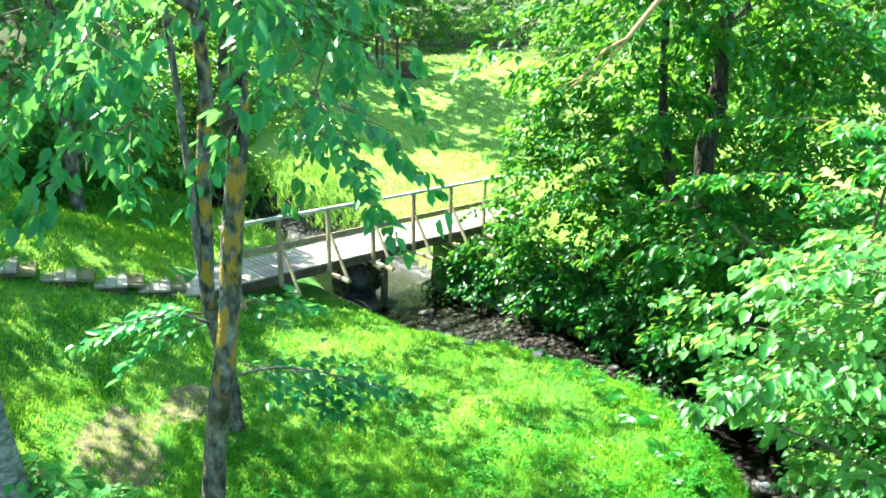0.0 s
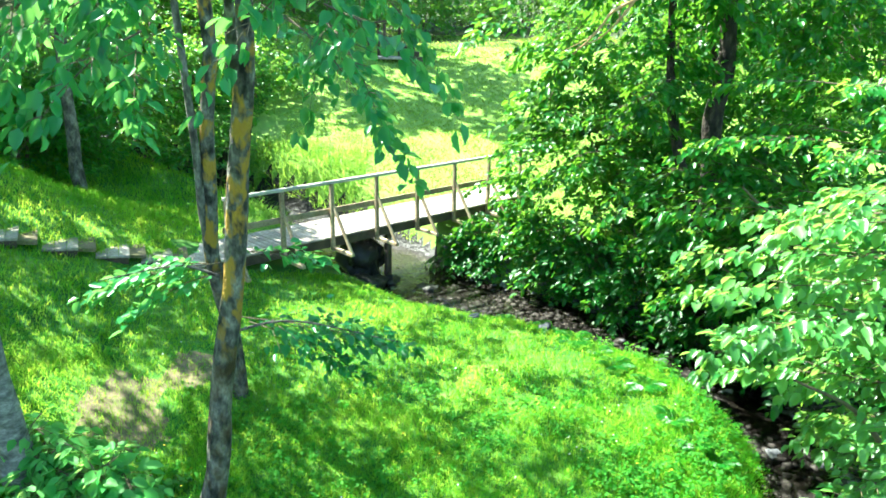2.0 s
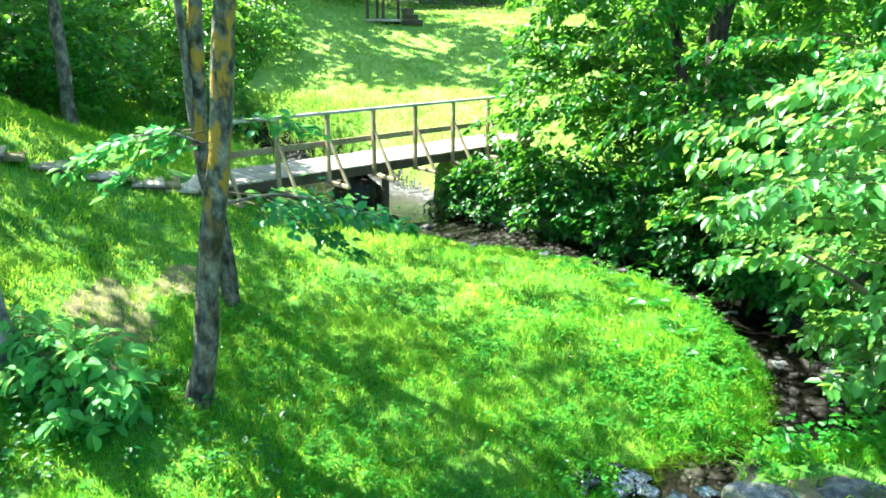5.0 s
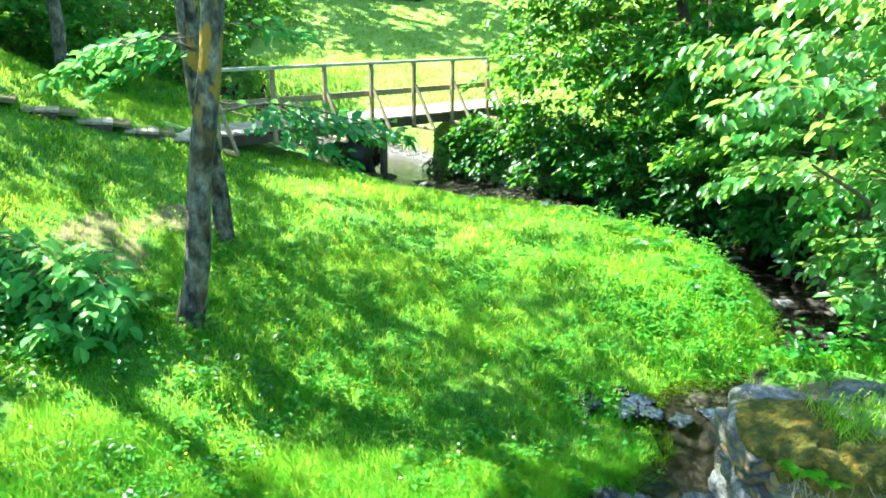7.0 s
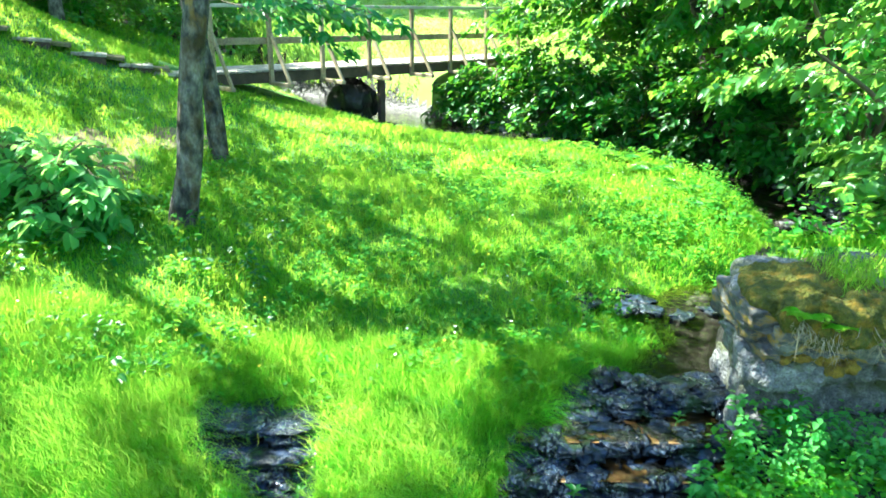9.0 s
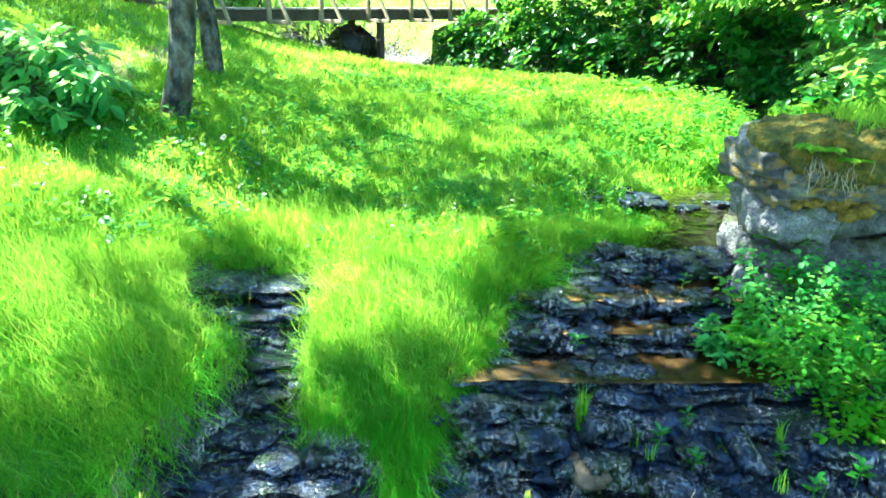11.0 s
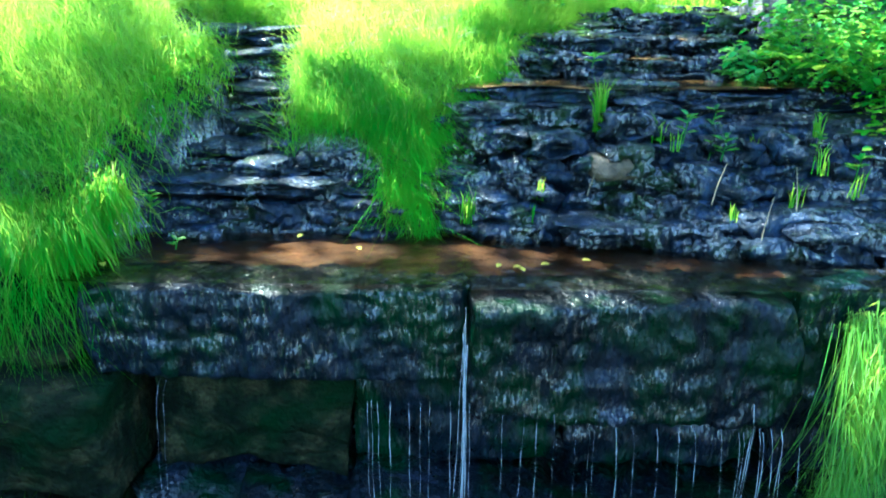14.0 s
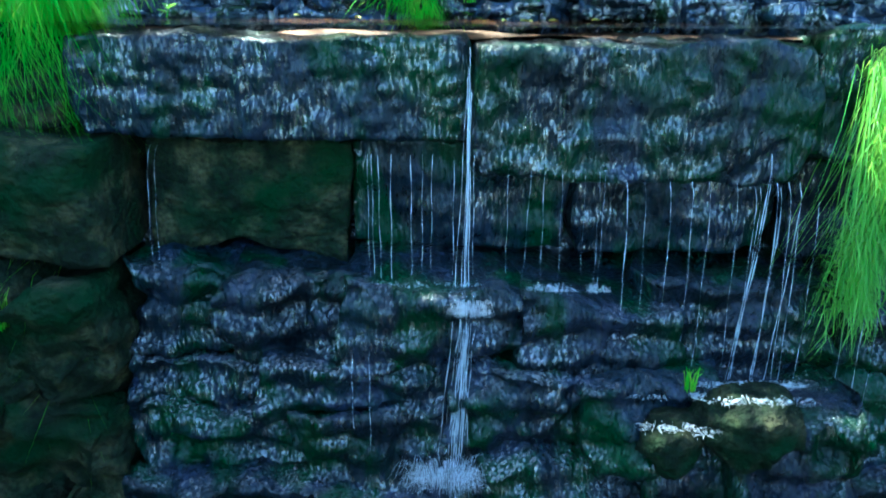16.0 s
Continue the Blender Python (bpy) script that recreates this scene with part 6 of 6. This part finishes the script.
for i, (x, y, z, n, L) in enumerate(((0.95, 3.42, 0.5, 70, 0.34), (0.12, 3.05, 0.14, 24, 0.16), (1.25, 3.3, 0.42, 12, 0.25), (1.75, 3.25, 0.36, 14, 0.2), (1.55, 3.1, 0.16, 10, 0.16), (0.55, 3.0, 0.1, 12, 0.12), (1.95, 3.1, 0.2, 9, 0.14), (2.1, 3.3, 0.5, 16, 0.2), (1.1, 1.78, -1.36, 16, 0.12), (-1.78, 1.97, -1.2, 44, 0.3), (1.2, 4.25, 0.86, 8, 0.1), (0.22, 3.0, 0.1, 30, 0.2), (1.53, 2.88, 0.12, 10, 0.15), (1.86, 2.94, 0.2, 10, 0.16), (2.14, 2.93, 0.26, 12, 0.18), (2.0, 3.01, 0.36, 12, 0.2), (1.32, 3.2, 0.44, 10, 0.14), (0.6, 3.1, 0.2, 10, 0.14), (2.45, 2.89, 0.25, 14, 0.18))):
    tuft((x, y, z), n, L, "small bunch of bright grass on wet stone", 200 + i)


def sprig(at, n, size, height, seed, label):
    rng = np.random.default_rng(seed)
    root = empty("leafy_sprig", at, label, "plant", "sprigs on the wet stones")
    b = Build()
    tube(b, [(0, 0, 0), (0.01, 0, height * 0.5), (0.02, -0.01, height)], [0.004, 0.003, 0.002], 4)
    a = np.arange(n) * 2.4
    t = rng.uniform(0.3, 1, n)
    base = np.stack([0.01 + 0 * a, 0 * a, t * height], -1)
    leaves(b, base, np.stack([np.cos(a), np.sin(a), 0.4 + 0 * a], -1), np.tile([0, 0, 1.0], (n, 1)), size * rng.uniform(0.7, 1.2, n), size * 0.45)
    b.part("leaves", LEAF, root)


for i, (x, y, z, n, sz, h) in enumerate(((-1.37, 2.9, 0.1, 9, 0.07, 0.2), (1.56, 3.4, 0.5, 9, 0.06, 0.14), (0.98, 3.9, 0.8, 8, 0.08, 0.08), (1.5, 3.22, 0.38, 8, 0.05, 0.12), (2.05, 3.2, 0.4, 8, 0.06, 0.15), (-1.2, 2.75, 0.03, 5, 0.05, 0.06), (1.85, 4.55, 0.98, 6, 0.06, 0.1), (1.54, 3.14, 0.4, 10, 0.07, 0.14), (1.35, 3.2, 0.48, 9, 0.07, 0.16), (2.15, 2.96, 0.34, 10, 0.07, 0.16), (2.4, 3.0, 0.4, 11, 0.08, 0.18), (-0.9, 4.0, 0.7, 8, 0.06, 0.08))):
    sprig((x, y, z), n, sz, h, 300 + i, "small bright green leafy sprig between stones")

# a rounded brown stone and dry stalks on the cascade
ob = stone("brown_stone", 0.86, 1.14, 3.08, 3.34, 0.3, 0.42, BROWNSTONE, 51.0, None, (10, 8, 6), 0.16, 0.6, "rounded brown stone under a grass tuft on the cascade")
tagged(ob, "", "stone")
for x, y, z, dx, L in ((1.62, 2.72, 0.05, 0.02, 0.28), (1.84, 2.86, 0.2, -0.05, 0.24), (0.28, 3.02, 0.12, -0.06, 0.2), (1.45, 2.95, 0.22, 0.04, 0.22), (2.3, 2.8, 0.25, -0.03, 0.3), (0.85, 3.12, 0.2, 0.05, 0.18)):
    b = Build()
    tube(b, curve_pts([(0, 0, 0), (dx * 0.4, -0.01, L * 0.5), (dx, -0.03, L)], 8), np.linspace(0.0035, 0.0015, 8), 5)
    ob = b.part("dry_stalk", STRAW, None, "thin dry plant stalk standing among wet stones", True)
    ob.location = (x, y, z)
    tagged(ob, "", "stalk", "dry stalks on the cascade")

# fallen leaves on the lip
YELLOW = surface("yellow_leaf", [(0.3, (0.5, 0.4, 0.03)), (0.7, (0.4, 0.45, 0.06))], 20)
for i, (x, y) in enumerate(((0.42, 2.52), (0.47, 2.47), (0.37, 2.56), (0.55, 2.56), (-1.44, 2.5), (-0.62, 2.98), (0.75, 2.62), (-0.3, 2.75))):
    b = Build()
    leaves(b, np.array([[0, 0, 0.0]]), np.array([[math.cos(i * 2.1), math.sin(i * 2.1), 0.1]]), np.array([[0.1, 0, 1.0]]), 0.048, 0.03)
    ob = b.part("fallen_leaf", YELLOW, None, "small yellow fallen leaf lying in the pool")
    ob.location = (x, y, 0.035)
    tagged(ob, "", "leaf", "fallen leaves")

# wildflowers
PETAL = surface("white_petal", [(0.3, (0.7, 0.7, 0.66)), (0.7, (0.85, 0.85, 0.8))], 30)
GOLD = surface("yellow_petal", [(0.3, (0.7, 0.5, 0.02)), (0.7, (0.8, 0.6, 0.03))], 30)


def flowers(name, rng, spots, size, lift, material, label):
    b = Build()
    c = np.repeat(np.asarray(spots, dtype=float), 5, axis=0) + [0, 0, lift]
    a = np.tile(np.arange(5) * 2 * np.pi / 5, len(spots))
    leaves(b, c, np.stack([np.cos(a), np.sin(a), 0.25 + 0 * a], -1), np.tile([0, 0, 1.0], (len(c), 1)), size, size * 0.7)
    return tagged(b.part(name, material, None, label), "", "flowers", "", "stuff")


flowers("white_flowers", rh, scatter(rh, 45, -4, 4, 5, 10.5, lambda x, y: wob(x, y, 1.3, 6.0)), 0.016, 0.16, PETAL, "tiny white flowers scattered in the meadow")
flowers("yellow_flowers", rh, scatter(rh, 32, -4, 3, 4.6, 9, lambda x, y: wob(x, y, 1.0, 2.0)), 0.015, 0.17, GOLD, "tiny yellow flowers scattered in the grass")

# ---- pebbles and stones in the brook ----
ICO = bmesh.new()
bmesh.ops.create_icosphere(ICO, subdivisions=1, radius=1.0)
iv = np.array([v.co[:] for v in ICO.verts])
fi = np.array([[v.index for v in f.verts] for f in ICO.faces])
ICO.free()
rp = np.random.default_rng(17)
pb = Build()
for i in range(5200):
    k = rp.choice([3, 4, 5, 6, 6, 7, 7, 7, 8, 8, 8, 9, 9, 9, 10, 10, 10, 10, 11, 11, 11, 12, 12, 12, 13, 13])
    t = rp.random()
    a, e = STREAM[k], STREAM[k + 1]
    c = a + (e - a) * t
    d = e[:2] - a[:2]
    nrm = np.array([-d[1], d[0]]) / np.hypot(*d)
    off = (-(c[3] + rp.uniform(-0.15, 0.8 if c[1] > 7.2 else 0.1)) if rp.random() < 0.7 else c[3] + 0.1 * rp.normal()) if rp.random() < 0.95 else rp.normal(0, 0.6) * c[3]
    x, y = c[:2] + nrm * off
    if k >= 9 and rp.random() < 0.6:
        x, y = c[:2] + nrm * rp.uniform(-1, 1) * (c[3] + 0.25)
    s = 0.018 + 0.07 * rp.random() ** 3
    v = iv * (1 + rp.normal(0, 0.14, (len(iv), 1))) * [s * rp.uniform(0.9, 1.7), s * rp.uniform(0.8, 1.3), s * 0.6]
    q = rp.uniform(0, 6.28)
    v = np.stack([v[:, 0] * math.cos(q) - v[:, 1] * math.sin(q), v[:, 0] * math.sin(q) + v[:, 1] * math.cos(q), v[:, 2]], -1)
    pb.add(v + [x, y, float(land(x, y)) + s * 0.25], fi)
tagged(pb.part("pebbles", PEBBLE, None, "grey and brown pebbles in the brook bed"), "", "pebbles", "", "stuff")
COBBLES = [stone_mesh("cobble", PEBBLE, 90 + i * 1.9, (1, 0.8, 0.5), (6, 5, 4), 0.2, 0.6) for i in range(5)]
for i in range(30):
    k = rp.integers(5, 13)
    a, e = STREAM[k], STREAM[k + 1]
    c = a + (e - a) * rp.random()
    d = e[:2] - a[:2]
    nrm = np.array([-d[1], d[0]]) / np.hypot(*d)
    x, y = c[:2] + nrm * rp.normal(0, 0.8) * c[3]
    ob = new("brook_stone", COBBLES[rp.integers(5)])
    sc = rp.uniform(0.12, 0.34)
    ob.matrix_basis = pose(x, y, float(land(x, y)) + sc * 0.12, rp.normal(0, 8), rp.normal(0, 8), rp.uniform(0, 360)) @ Matrix.Scale(sc, 4)
    tagged(ob, "flat grey-brown stone lying in the shallow brook", "stone", "stones in the brook")

for i in range(15):
    x, y = rp.uniform(1.05, 2.9), rp.uniform(6.4, 6.95)
    wz = max(float(land(x, y)), float(to_stream(x, y)[1]))
    ob = new("flat_stone", SLABS[rp.integers(14)])
    ob.matrix_basis = pose(x, y, wz - 0.006, rp.normal(0, 4), rp.normal(0, 4), rp.uniform(0, 360)) @ Matrix.Diagonal((rp.uniform(0.12, 0.3), rp.uniform(0.1, 0.2), 0.06, 1))
    tagged(ob, "flat dark wet stone in the shallow water", "stone", "flat stones above the cascade")

# splashes on the ledges
rs = np.random.default_rng(23)
sb = Build()


def droplets(x, y, z, spread, n, high):
    """Short thin arcs thrown up from the point of impact, with a few fine drops."""
    for _ in range(n * 2):
        a, r = rs.uniform(0, math.pi * 2), spread * rs.uniform(0.1, 0.7)
        L, up = spread * rs.uniform(0.15, 0.6), high * rs.uniform(0.05, 0.8)
        t = np.linspace(0, 1, 4)
        p = np.stack([x + (r + L * t) * math.cos(a), y - 0.02 + 0.4 * (r + L * t) * math.sin(a), z + up * 4 * t * (1 - t) + 0.004], -1)
        tube(sb, p, rs.uniform(0.0004, 0.0013) * np.array([0.3, 1.0, 0.8, 0.2]), 3)
    a, r = rs.uniform(0, math.pi * 2, n), spread * np.sqrt(rs.random(n))
    s = rs.uniform(0.0004, 0.0011, n)[:, None, None]
    c = np.stack([x + r * np.cos(a), y + 0.5 * r * np.sin(a) - 0.02, z + high * rs.random(n) ** 2], -1)
    v = iv[None] * s * np.stack([rs.uniform(1, 3, n), np.ones(n), rs.uniform(0.6, 2.2, n)], -1)[:, None] + c[:, None]
    sb.add(v.reshape(-1, 3), (np.arange(n)[:, None, None] * len(iv) + fi[None]).reshape(-1, 3))


for px in (668, 690, 725, 800, 835, 958, 990, 1055, 640, 760):
    droplets((px - 784) * 0.00245 + 0.1, 2.1, -1.06, 0.07, 26, 0.05)
droplets(0.2, 1.98, -1.12, 0.1, 90, 0.1)
droplets(0.12, 1.9, -1.9, 0.22, 160, 0.16)
for px in (1100, 1085):
    droplets((px - 784) * 0.00245 + 0.1, 2.05, -1.25, 0.06, 40, 0.04)
for px in (1290, 1320, 1345, 1375, 1400, 1250):
    droplets((px - 784) * 0.00245 + 0.1, 1.95, -1.43, 0.08, 22, 0.03)
for px in (1130, 1160, 1200, 1220):
    droplets((px - 784) * 0.00245 + 0.1, 1.88, -1.44, 0.08, 18, 0.025)
for px in (1470, 1500, 1540):
    droplets((px - 784) * 0.00245 + 0.1, 1.95, -1.78, 0.09, 40, 0.08)
for x, y, z in ((1.2, 1.72, -1.37), (1.3, 1.7, -1.355), (1.4, 1.7, -1.355), (1.5, 1.72, -1.37), (0.95, 1.72, -1.49), (1.05, 1.7, -1.48), (1.14, 1.68, -1.49)):
    droplets(x, y, z, 0.09, 14, 0.02)
tagged(sb.part("splash", FOAM, None, "white splashing drops where the water lands"), "", "splash", "", "stuff")

# dry grass and small plants on the outcrop's face
hanging("dry_grass", rb, lambda u: (2.4 + 1.4 * u, 4.13 + 0.03 * u, 1.95), (0.0, -1, 0.1), 420, 0.24, 0.006, "straw-coloured dry grass hanging on the rock", 0.2).data.materials[0] = STRAW
for x, y, z, L in ((2.48, 4.12, 2.06, 0.26), (2.66, 4.1, 2.0, 0.2), (2.6, 4.4, 1.08, 0.24), (3.2, 4.12, 1.8, 0.26)):
    fern(rh, (x, y, z), 9, L, "small fern rooted in a rock crevice", "ferns on the rock", GRASS)
hanging("hanging_grass", rb, lambda u: (2.75 + 1.9 * u, 4.3 + 0.5 * hr.random(), 2.22), (0.0, -1, 0.5), 1300, 0.26, 0.006, "green grass spilling over the outcrop's edge", 0.2)

# the strong slanting threads beside the hanging tuft
for i in range(2):
    strand(1.475 + rng.normal(0, 0.005), 2.2, -0.36 - 0.25 * rng.random(), -1.46, 0.006, -0.115 + rng.normal(0, 0.006), 0.15)
for x, drift in ((1.53, -0.07), (1.61, -0.09), (1.42, -0.05), (1.44, -0.07)):
    strand(x, 2.2, -0.62, -1.46, 0.006, drift, 0.15)
